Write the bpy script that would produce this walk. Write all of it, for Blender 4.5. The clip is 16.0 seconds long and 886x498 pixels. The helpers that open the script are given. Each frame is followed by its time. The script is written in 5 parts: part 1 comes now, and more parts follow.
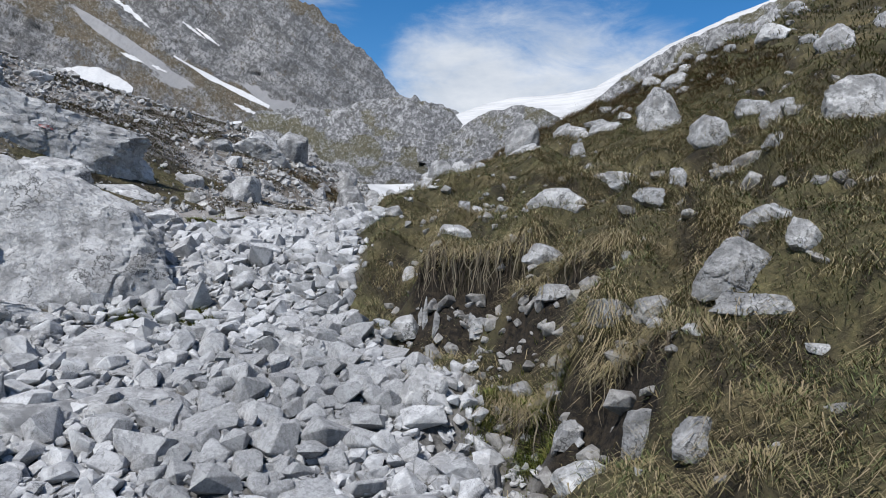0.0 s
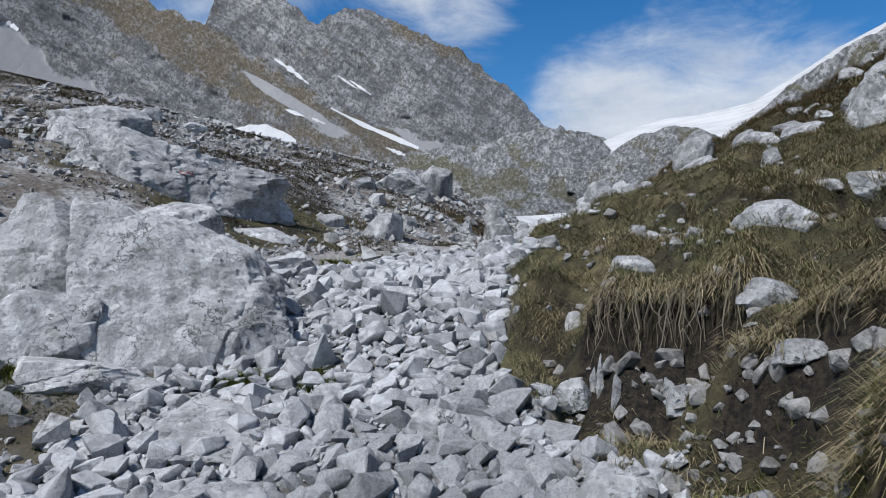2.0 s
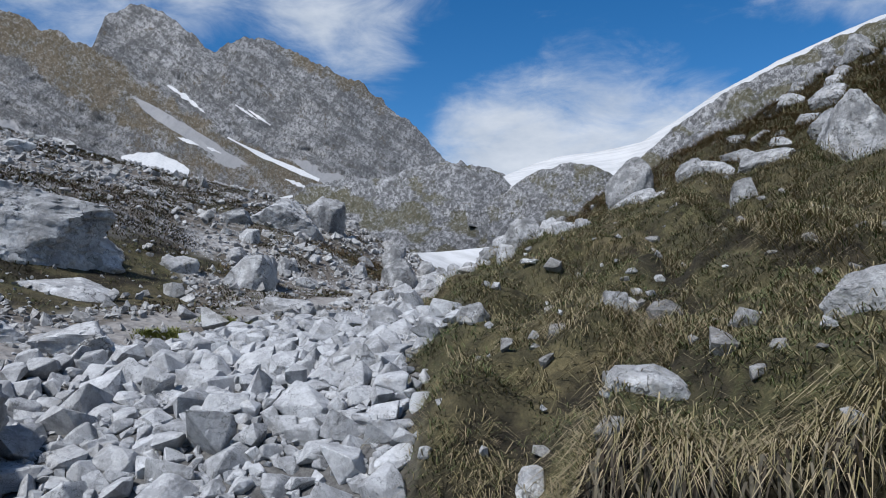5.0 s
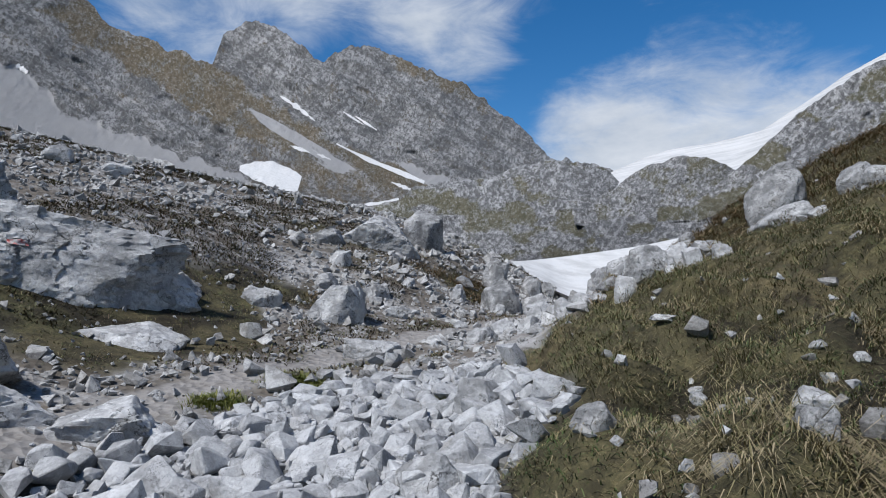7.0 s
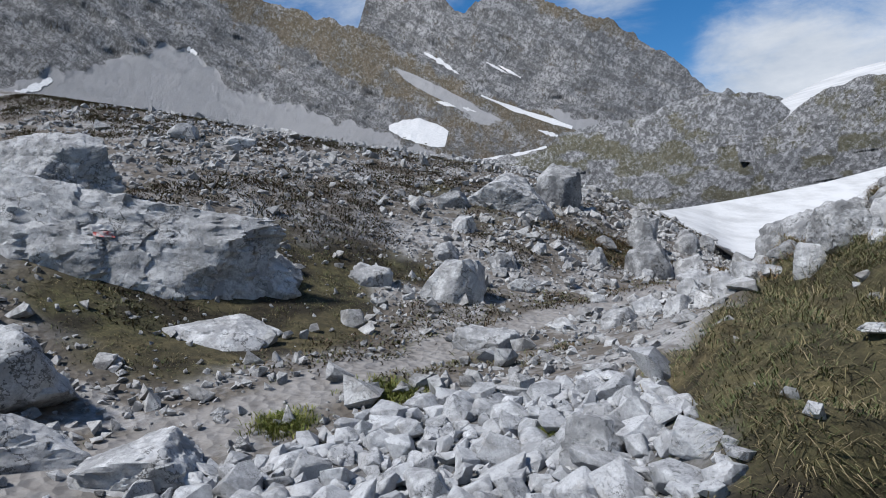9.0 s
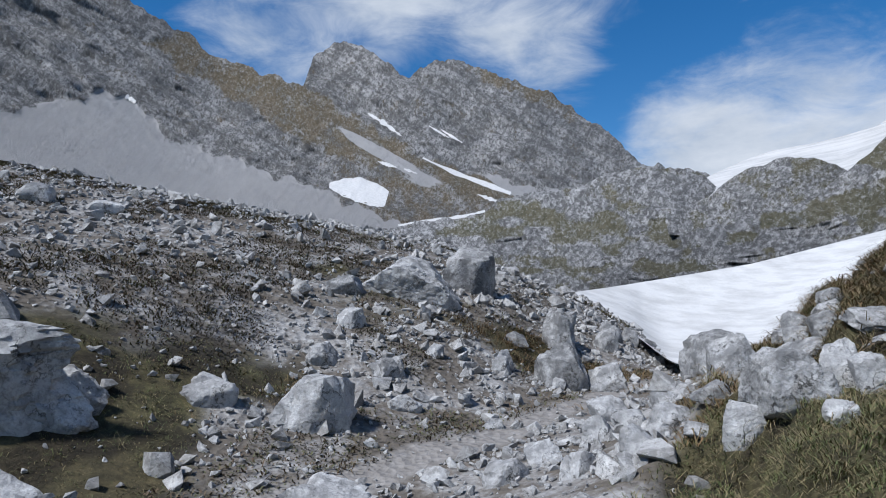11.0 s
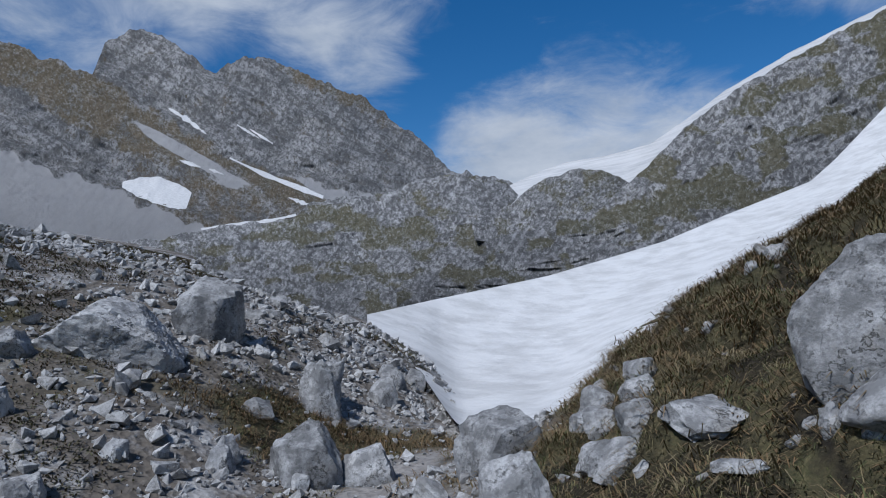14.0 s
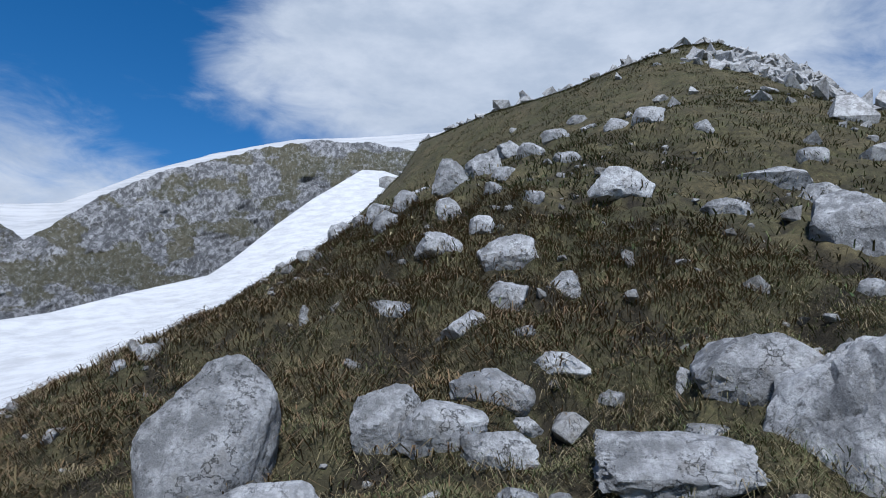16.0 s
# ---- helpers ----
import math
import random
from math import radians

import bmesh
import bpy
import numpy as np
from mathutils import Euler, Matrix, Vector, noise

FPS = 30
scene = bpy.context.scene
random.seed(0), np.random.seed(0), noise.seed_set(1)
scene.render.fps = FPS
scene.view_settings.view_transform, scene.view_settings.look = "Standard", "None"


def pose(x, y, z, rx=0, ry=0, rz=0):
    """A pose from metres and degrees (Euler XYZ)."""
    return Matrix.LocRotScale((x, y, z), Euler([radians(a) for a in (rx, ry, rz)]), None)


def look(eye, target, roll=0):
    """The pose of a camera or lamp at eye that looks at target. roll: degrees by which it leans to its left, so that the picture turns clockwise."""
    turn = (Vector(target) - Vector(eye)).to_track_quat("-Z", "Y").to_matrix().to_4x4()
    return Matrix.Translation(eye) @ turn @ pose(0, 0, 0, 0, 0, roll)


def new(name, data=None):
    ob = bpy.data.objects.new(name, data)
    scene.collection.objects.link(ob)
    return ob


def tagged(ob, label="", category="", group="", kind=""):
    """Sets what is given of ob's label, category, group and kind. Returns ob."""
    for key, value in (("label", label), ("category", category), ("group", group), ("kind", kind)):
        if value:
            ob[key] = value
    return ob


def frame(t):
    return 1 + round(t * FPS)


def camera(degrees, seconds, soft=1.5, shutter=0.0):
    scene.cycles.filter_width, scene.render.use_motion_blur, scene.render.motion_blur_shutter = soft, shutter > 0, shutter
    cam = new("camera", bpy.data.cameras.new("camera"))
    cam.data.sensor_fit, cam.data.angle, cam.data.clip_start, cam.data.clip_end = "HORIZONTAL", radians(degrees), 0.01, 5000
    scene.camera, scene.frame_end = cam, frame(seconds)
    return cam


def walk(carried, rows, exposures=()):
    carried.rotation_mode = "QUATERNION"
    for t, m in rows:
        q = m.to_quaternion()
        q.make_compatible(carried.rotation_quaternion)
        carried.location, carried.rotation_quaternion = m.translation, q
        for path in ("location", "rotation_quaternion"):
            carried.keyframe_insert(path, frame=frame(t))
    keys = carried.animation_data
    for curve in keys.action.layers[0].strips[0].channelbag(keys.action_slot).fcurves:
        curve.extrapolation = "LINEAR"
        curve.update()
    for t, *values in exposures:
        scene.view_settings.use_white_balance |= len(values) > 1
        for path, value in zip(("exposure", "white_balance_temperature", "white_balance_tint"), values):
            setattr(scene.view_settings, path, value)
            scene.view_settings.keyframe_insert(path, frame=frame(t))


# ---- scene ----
cam = camera(65.8, 16.0, soft=1.0)
PATH = [
    (0, (0.137, 0.159, 1.307), (0.103, 2.159, 1.28), 2.7),
    (0.5, (0.123, 0.441, 1.329), (-0.031, 2.435, 1.345), 1.9),
    (1, (0.15, 0.838, 1.322), (-0.019, 2.83, 1.389), 0.7),
    (1.5, (0.098, 1.052, 1.435), (-0.221, 3.025, 1.511), 0.6),
    (2, (-0.023, 1.401, 1.346), (-0.493, 3.345, 1.403), 0.5),
    (2.5, (-0.15, 1.738, 1.525), (-0.652, 3.673, 1.59), 0.6),
    (3, (-0.262, 2.097, 1.558), (-0.64, 4.06, 1.629), 0.1),
    (3.5, (-0.272, 2.379, 1.616), (-0.623, 4.347, 1.694), -0.5),
    (4, (-0.281, 2.778, 1.584), (-0.508, 4.764, 1.663), -0.1),
    (4.2, (-0.329, 3.03, 1.591), (-0.509, 5.019, 1.685), 0.0),
    (6.3, (-0.36, 4.299, 1.873), (-0.671, 6.266, 2.064), -0.2),
    (6.5, (-0.413, 4.469, 1.92), (-0.786, 6.426, 2.098), 0.3),
    (7, (-0.436, 4.724, 2.086), (-0.927, 6.657, 2.239), -0.3),
    (7.5, (-0.394, 5.027, 2.084), (-0.99, 6.933, 2.193), -1.5),
    (8, (-0.362, 5.305, 2.223), (-1.192, 7.125, 2.241), -1.5),
    (8.2, (-0.41, 5.448, 2.207), (-1.306, 7.236, 2.209), -1.6),
    (10.3, (-0.491, 6.731, 2.619), (-1.38, 8.517, 2.765), -2.5),
    (10.5, (-0.492, 6.947, 2.596), (-1.321, 8.759, 2.765), -0.5),
    (11, (-0.461, 7.369, 2.81), (-1.197, 9.218, 2.998), -0.8),
    (11.5, (-0.33, 7.67, 2.874), (-0.91, 9.574, 3.072), -2.1),
    (12, (-0.25, 7.969, 3.047), (-0.669, 9.913, 3.256), -0.0),
    (12.5, (-0.343, 8.416, 2.975), (-0.747, 10.361, 3.207), 1.0),
    (13, (-0.389, 8.835, 3.213), (-0.756, 10.794, 3.389), -1.5),
    (13.5, (-0.362, 9.295, 3.25), (-0.699, 11.259, 3.427), -3.1),
    (14, (-0.3, 9.631, 3.355), (-0.515, 11.611, 3.539), -2.4),
    (14.5, (-0.3, 9.878, 3.378), (-0.078, 11.856, 3.577), -1.2),
    (15, (-0.239, 9.985, 3.408), (0.387, 11.876, 3.587), -0.2),
    (15.5, (-0.125, 9.967, 3.458), (0.834, 11.706, 3.693), 0.7),
    (16, (-0.059, 9.927, 3.507), (1.236, 11.399, 3.903), 1.2),
]
LIGHTING = [(0, 0.26, 6300, 10), (1.5, 0.24, 6150, 10), (2.5, 0.03, 6050, 10), (4, 0.08, 6000, 10), (8, 0.12, 6200, 10), (10.5, 0.18, 6050, 10), (11.5, 0.02, 5950, 10), (12.5, -0.05, 5900, 10), (14.5, -0.34, 5700, 10), (15.5, -0.38, 5650, 10), (16, 0.03, 5700, 10)]
walk(cam, [(t, look(eye, target, roll)) for t, eye, target, roll in PATH], LIGHTING)

# ---- world, sun ----
SUN_EL, SUN_AZ = 52.0, 215.0          # degrees; azimuth clockwise from +y
world = bpy.data.worlds.new("mountain_sky")
scene.world = world
world.use_nodes = True
wn, wl = world.node_tree.nodes, world.node_tree.links
wn.clear()


def wnode(kind, **kw):
    n = wn.new(kind)
    for k, v in kw.items():
        n.inputs[k].default_value = v
    return n


w_out = wn.new("ShaderNodeOutputWorld")
w_bg = wnode("ShaderNodeBackground", Strength=0.066)
w_sky = wn.new("ShaderNodeTexSky")
w_sky.sky_type, w_sky.sun_disc = "NISHITA", False
w_sky.sun_elevation, w_sky.sun_rotation = radians(SUN_EL), radians(SUN_AZ)
w_sky.altitude, w_sky.air_density, w_sky.dust_density, w_sky.ozone_density = 2000, 1.1, 0.4, 2.0
w_co = wn.new("ShaderNodeTexCoord")


def bearing(az, el):
    return Vector((math.sin(radians(az)) * math.cos(radians(el)), math.cos(radians(az)) * math.cos(radians(el)), math.sin(radians(el))))


def wmath(op, a, b=None):
    n = wn.new("ShaderNodeMath")
    n.operation = op
    for k, v in ((0, a), (1, b)):
        if v is None:
            continue
        if isinstance(v, (int, float)):
            n.inputs[k].default_value = v
        else:
            wl.new(v, n.inputs[k])
    return n.outputs[0]


# cloud banks: broad soft masses, broken up by noise
w_map = wn.new("ShaderNodeMapping")
w_map.inputs["Scale"].default_value = (1.0, 1.0, 2.4)
wl.new(w_co.outputs["Generated"], w_map.inputs["Vector"])
w_n1 = wnode("ShaderNodeTexNoise", Scale=7.5, Detail=10.0, Roughness=0.62, Distortion=0.5)
wl.new(w_map.outputs[0], w_n1.inputs["Vector"])
w_n2 = wnode("ShaderNodeTexNoise", Scale=2.1, Detail=3.0, Roughness=0.5)
wl.new(w_map.outputs[0], w_n2.inputs["Vector"])
mass = wmath("MULTIPLY", w_n2.outputs[0], 0.5)
BANKS = ((6, 9, 15, 1.05), (17, 12.5, 7, 0.6), (-2, 12, 7, 0.7), (-34, 26, 13, 0.9), (-22, 27, 10, 0.7), (-13, 20, 6, 0.45), (52, 28, 20, 0.9), (31, 25, 9, 0.5),
         (22, 23, 4, 0.4), (70, 20, 24, 1.0), (44, 31, 20, 1.1), (27, 27, 9, 0.6), (-13, 26, 10, 0.7), (6, 8, 9, 0.6), (-70, 35, 25, 0.8), (150, 40, 60, 0.5), (-140, 35, 50, 0.5))
for az, el, width, weight in BANKS:
    dot = wn.new("ShaderNodeVectorMath")
    dot.operation = "DOT_PRODUCT"
    wl.new(w_co.outputs["Generated"], dot.inputs[0])
    dot.inputs[1].default_value = bearing(az, el)
    ramp = wn.new("ShaderNodeMapRange")
    ramp.interpolation_type = "SMOOTHSTEP"
    ramp.inputs["From Min"].default_value, ramp.inputs["From Max"].default_value = math.cos(radians(width)), 1.0
    ramp.inputs["To Max"].default_value = weight * 0.52
    wl.new(dot.outputs["Value"], ramp.inputs["Value"])
    mass = wmath("ADD", mass, ramp.outputs[0])
w_cover = wn.new("ShaderNodeMapRange")
w_cover.interpolation_type = "SMOOTHSTEP"
w_cover.inputs["From Min"].default_value, w_cover.inputs["From Max"].default_value = 0.86, 1.55
wl.new(wmath("ADD", mass, w_n1.outputs[0]), w_cover.inputs["Value"])
w_mix = wn.new("ShaderNodeMix")
w_mix.data_type = "RGBA"
wl.new(w_cover.outputs[0], w_mix.inputs["Factor"])
w_hue = wnode("ShaderNodeHueSaturation", Saturation=1.36, Value=1.55)
wl.new(w_sky.outputs[0], w_hue.inputs["Color"])
wl.new(w_hue.outputs[0], w_mix.inputs["A"])
w_tone = wnode("ShaderNodeTexNoise", Scale=9.0, Detail=6.0, Roughness=0.6)
wl.new(w_map.outputs[0], w_tone.inputs["Vector"])
w_ramp = wn.new("ShaderNodeMapRange")
w_ramp.inputs["From Min"].default_value, w_ramp.inputs["From Max"].default_value = 0.35, 0.65
wl.new(w_tone.outputs[0], w_ramp.inputs["Value"])
w_cloud = wn.new("ShaderNodeMix")
w_cloud.data_type = "RGBA"
w_cloud.inputs["A"].default_value, w_cloud.inputs["B"].default_value = (7.2, 7.9, 8.9, 1), (9.6, 10.0, 10.6, 1)
wl.new(w_ramp.outputs[0], w_cloud.inputs["Factor"])
wl.new(w_cloud.outputs["Result"], w_mix.inputs["B"])
wl.new(w_mix.outputs["Result"], w_bg.inputs["Color"])
wl.new(w_bg.outputs[0], w_out.inputs["Surface"])

sun = new("sun", bpy.data.lights.new("sun", "SUN"))
sun.data.energy, sun.data.angle, sun.data.color = 5.1, radians(6), (1.0, 0.968, 0.925)
sun.matrix_world = look((0, 0, 60), Vector((0, 0, 60)) - bearing(SUN_AZ, SUN_EL))

# ---- land ----


def hashed(ix, iy, iz, seed):
    h = (ix * 374761393 + iy * 668265263 + iz * 1274126177 + seed * 974634541) & 0xFFFFFFFF
    h = ((h ^ (h >> 13)) * 1103515245) & 0xFFFFFFFF
    h = ((h ^ (h >> 16)) * 2654435761) & 0xFFFFFFFF
    return ((h ^ (h >> 15)) & 0xFFFFFF) / 0xFFFFFF


def value_noise(x, y, z, seed=0):
    fx, fy, fz = np.floor(x), np.floor(y), np.floor(z)
    ix, iy, iz = fx.astype(np.int64), fy.astype(np.int64), fz.astype(np.int64)
    u, v, w = x - fx, y - fy, z - fz
    u, v, w = u * u * (3 - 2 * u), v * v * (3 - 2 * v), w * w * (3 - 2 * w)
    out = 0
    for a in (0, 1):
        for b in (0, 1):
            for c in (0, 1):
                out = out + hashed(ix + a, iy + b, iz + c, seed) * (u if a else 1 - u) * (v if b else 1 - v) * (w if c else 1 - w)
    return out * 2 - 1


def fbm(x, y, z=0.0, seed=0, octaves=4, gain=0.5):
    x, y = np.asarray(x, float), np.asarray(y, float)
    z = np.zeros_like(x) + z
    out, amp, f = 0, 1.0, 1.0
    for k in range(octaves):
        out = out + amp * value_noise(x * f + 17.3 * k, y * f - 9.1 * k, z * f + 5.7 * k, seed + k)
        amp, f = amp * gain, f * 2.03
    return out


# heights of the valley on a coarse plan: columns across the walk, rows along it
ACROSS = np.array([-22, -12, -7, -4, -2, 0, 2, 5, 12, 25, 48.0])
ALONG = np.array([-8, 0, 4, 8, 12, 16, 21, 28, 50.0])
HEIGHTS = np.array([
    [2.69, 0.46, -0.64, -1.14, -1.3, -1.19, -0.7, 0.76, 5.52, 14.73, 27.61],
    [4.65, 2.3, 1.15, 0.3, -0.09, -0.21, 0.46, 2.33, 7.68, 16.23, 19.65],
    [5.62, 2.94, 1.93, 0.76, 0.34, 0.39, 1.32, 3.0, 8.52, 16.5, 15.69],
    [6.58, 3.28, 2.43, 1.43, 1.21, 1.6, 2.2, 3.34, 8.77, 16.18, 12.24],
    [7.43, 4.36, 3.25, 1.77, 1.66, 2.29, 2.98, 4.24, 7.15, 13.27, 10.32],
    [7.88, 5.76, 3.76, 2.69, 1.88, 2.39, 3.8, 5.28, 9.03, 12.39, 11.17],
    [7.37, 6.13, 4.82, 3.47, 2.28, 1.32, 2.28, 4.97, 9.03, 16.56, 17.09],
    [6.82, 6.07, 4.38, 2.77, 1.94, 2.55, 2.9, 3.71, 8.13, 20.43, 26.01],
    [4.42, 3.59, 0.95, 1.46, 0.76, 0.04, 0.1, 0.14, 3.06, 15.68, 23.76],
])


def weights(knots, u):
    """Smooth interpolation weights of the knots at each u, straight beyond the ends."""
    n, h = len(knots), np.diff(knots)
    slope = np.zeros((n, n))
    slope[0, :2] = -1 / h[0], 1 / h[0]
    slope[-1, -2:] = -1 / h[-1], 1 / h[-1]
    for i in range(1, n - 1):
        a, b = h[i] / (h[i - 1] + h[i]), h[i - 1] / (h[i - 1] + h[i])
        slope[i, i - 1] -= a / h[i - 1]
        slope[i, i] += a / h[i - 1] - b / h[i]
        slope[i, i + 1] += b / h[i]
    u = np.atleast_1d(np.asarray(u, float))
    c = np.clip(u, knots[0], knots[-1])
    i = np.clip(np.searchsorted(knots, c) - 1, 0, n - 2)
    s, hh, one = (c - knots[i]) / h[i], h[i], np.eye(n)
    w = (2 * s ** 3 - 3 * s * s + 1)[:, None] * one[i] + (3 * s * s - 2 * s ** 3)[:, None] * one[i + 1]
    w = w + ((s ** 3 - 2 * s * s + s) * hh)[:, None] * slope[i] + ((s ** 3 - s * s) * hh)[:, None] * slope[i + 1]
    return w + (np.minimum(u - knots[0], 0))[:, None] * slope[0] + (np.maximum(u - knots[-1], 0))[:, None] * slope[-1]


def grass_edge(y):
    """x of the edge where the turf begins on the eastern side."""
    return np.interp(y, [-8, 1.5, 3.3, 4.05, 4.85, 5.7, 6.5, 7.3, 8.6, 9.1, 9.9, 10.9, 11.5, 12.8, 14, 16, 18], [1.0, 0.75, 0.40, 0.24, 0.1, -0.55, -0.85, -0.95, -0.98, -1.1, -1.3, -1.1, -0.85, -0.8, -0.4, 0.0, 0.2])


def bed_edge(y):
    """x of the western edge of the loose stones."""
    return np.interp(y, [-8, 2, 4.2, 5.4, 6.6, 7.4, 8.4, 9.3, 9.8, 10.3], [-3.2, -2.6, -2.8, -3.0, -2.9, -3.2, -3.0, -2.7, -2.1, -1.4])


def smooth(a, b, v):
    s = np.clip((v - a) / (b - a), 0, 1)
    return s * s * (3 - 2 * s)


TRAIL_Y = [6.6, 7.1, 7.8, 8.9, 9.4, 10.1, 11, 11.9, 12.7, 14, 15, 16.5, 17.2]
TRAIL_X = [-8, -4.6, -3.65, -3.5, -3.4, -3.25, -3.2, -2.9, -2.6, -2.2, -1.75, -1.4, -1.1]


def zones(x, y):
    """How far each spot is bed of stones, trail, rubble or turf."""
    wob = 0.22 * fbm(x * 1.3, y * 1.3, seed=31, octaves=3)
    bed = smooth(-0.12, 0.12, grass_edge(y) - x + wob) * smooth(-0.15, 0.15, x - bed_edge(y) + wob) * smooth(10.2, 9.7, y + wob)
    trail = smooth(0.34, 0.2, np.abs(x - np.interp(y, TRAIL_Y, TRAIL_X) + wob * 0.4) / np.where(y < 7.8, 2.0, 1.0)) * smooth(6.8, 7.3, y) * smooth(17.4, 16.6, y)
    west = smooth(-0.15, 0.15, grass_edge(y) - x + wob)
    patch = smooth(-0.05, 0.4, fbm(x * 0.42, y * 0.42, seed=77, octaves=4) + 1.2 * np.exp(-((x + 4.8) / 1.3) ** 2 - ((y - 9.9) / 1.6) ** 2)
                   + 0.8 * np.exp(-((x + 2.1) / 0.7) ** 2 - ((y - 10.9) / 0.9) ** 2) + 0.7 * np.exp(-((x + 3.2) / 0.5) ** 2 - ((y - 3.6) / 0.6) ** 2) + 0.5 * np.exp(-((x + 2.6) / 0.8) ** 2 - ((y - 17.5) / 1.3) ** 2) - 0.25 - 0.5 * smooth(-5.6, -7.2, x) * smooth(10.5, 12, y) - 0.35 * smooth(11.0, 12.5, y) * smooth(-2.8, -3.6, x))
    rubble = west * (1 - bed) * (1 - trail) * (1 - patch)
    turf = (1 - bed) * (1 - trail) * (1 - rubble)
    return bed, trail, rubble, turf


# what bounds the near ground against the view beyond: an eye and the line (bearing, rise) over which no ground stands
CRESTS = (
    ((-0.15, 9.9, 3.43), ((-26.6, 4.3), (-22.3, 1.9), (-17.4, 0.6), (-12.9, -0.1), (-10.3, -2.2), (-7.7, -5.4), (-6.2, -8.8), (-5, -9.9), (-1.9, -9.6), (1.8, -8.3), (4.1, -6.1), (7, -3.4), (9.8, -1.4), (14.6, 1.3),
                          (20.1, 4.2), (24.2, 6.5), (26.2, 8.1), (31.1, 11.2), (34, 13.8), (37.6, 17.5), (39.4, 20.3), (45.4, 22.7), (51.9, 24.3), (56.7, 25.7), (61.9, 26.8), (64.6, 26.7), (67.1, 25.4), (70.3, 24.5), (72.4, 22.3), (73.7, 20.6), (100, 19.5))),
    ((-0.49, 6.73, 2.62), ((-64.3, 12.5), (-59.5, 12.2), (-56, 11.8), (-48.2, 10.9), (-39.6, 9.5), (-30.3, 7.9), (-25.6, 7.2), (-20.9, 6.2), (-16.2, 5.4), (-14.1, 3.6), (-11.9, 2.5), (-10.2, 2.0))),
)


def trim(x, y, z):
    for (ex, ey, ez), line in CRESTS:
        d, az = np.hypot(x - ex, y - ey), np.degrees(np.arctan2(x - ex, y - ey))
        rise = np.interp(az, [q[0] for q in line], [q[1] for q in line])
        lim = ez + d * np.tan(np.radians(rise)) - 0.3 * np.maximum(d - 52, 0) + 60 * smooth(0, 3, np.maximum(line[0][0] - az, az - line[-1][0]))
        k = 0.03 + 0.006 * d
        z = np.minimum(z, lim) - k * np.log1p(np.exp(-np.abs(z - lim) / k))
    return z


def hummocks(x, y):
    return fbm(x * 1.9, y * 1.9, seed=3, octaves=2)


def ledges(x, y):
    """Phase of the small turf terraces across the eastern slope: 0 to 0.3 is the riser, then the tread."""
    f = x * 1.15 + 0.55 * fbm(x * 0.7, y * 0.7, seed=21, octaves=3) + 0.12 * y
    return f - np.floor(f)


def mounds(x, y):
    """Tussocky mounds parted by narrow creases: 0 in the crease."""
    return np.abs(fbm(x * 1.7, y * 1.7, seed=9, octaves=3, gain=0.45))


# small undercut banks in the turf: a spot on the lip, the uphill direction, half the length, the drop
CUTS = ((0.30, 5.74, 0.355, 0.935, 0.55, 0.36), (0.85, 3.85, 0.894, 0.447, 0.8, 0.24), (0.95, 4.80, 0.75, 0.66, 0.5, 0.16))


def cut_at(x, y, cut):
    px_, py_, nx, ny, half, drop = cut
    along = -(x - px_) * ny + (y - py_) * nx
    up = (x - px_) * nx + (y - py_) * ny + 0.07 * fbm(along * 3.1, along * 0 + px_, seed=14, octaves=3)
    return up, smooth(half, half - 0.2, np.abs(along))


def cuts(x, y):
    """How far each spot is dug out below a lip (metres), and how far it is bare earth."""
    deep, bare = np.zeros_like(x), np.zeros_like(x)
    for c in CUTS:
        k = np.nonzero((np.abs(x - c[0]) < 1.3) & (np.abs(y - c[1]) < 1.3))[0]
        if not len(k):
            continue
        up, there = cut_at(x[k], y[k], c)
        deep[k] += c[5] * smooth(0.02, -0.07, up) * smooth(-0.85, -0.4, up) * there
        bare[k] = np.maximum(bare[k], smooth(0.03, -0.02, up) * smooth(-0.5, -0.3, up) * there)
    return deep, bare


def bank_line(x, y):
    """Distance east of the foot of the small undercut bank beside the stones."""
    return x - grass_edge(y) - 0.45 - 0.3 * fbm(x * 0.0, y * 1.1, seed=5, octaves=3)


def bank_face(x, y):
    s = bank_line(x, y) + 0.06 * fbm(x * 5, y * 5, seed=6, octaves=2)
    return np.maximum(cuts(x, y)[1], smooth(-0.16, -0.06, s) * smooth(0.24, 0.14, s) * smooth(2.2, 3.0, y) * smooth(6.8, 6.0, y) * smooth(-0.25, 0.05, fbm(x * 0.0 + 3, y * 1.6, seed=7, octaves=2)))


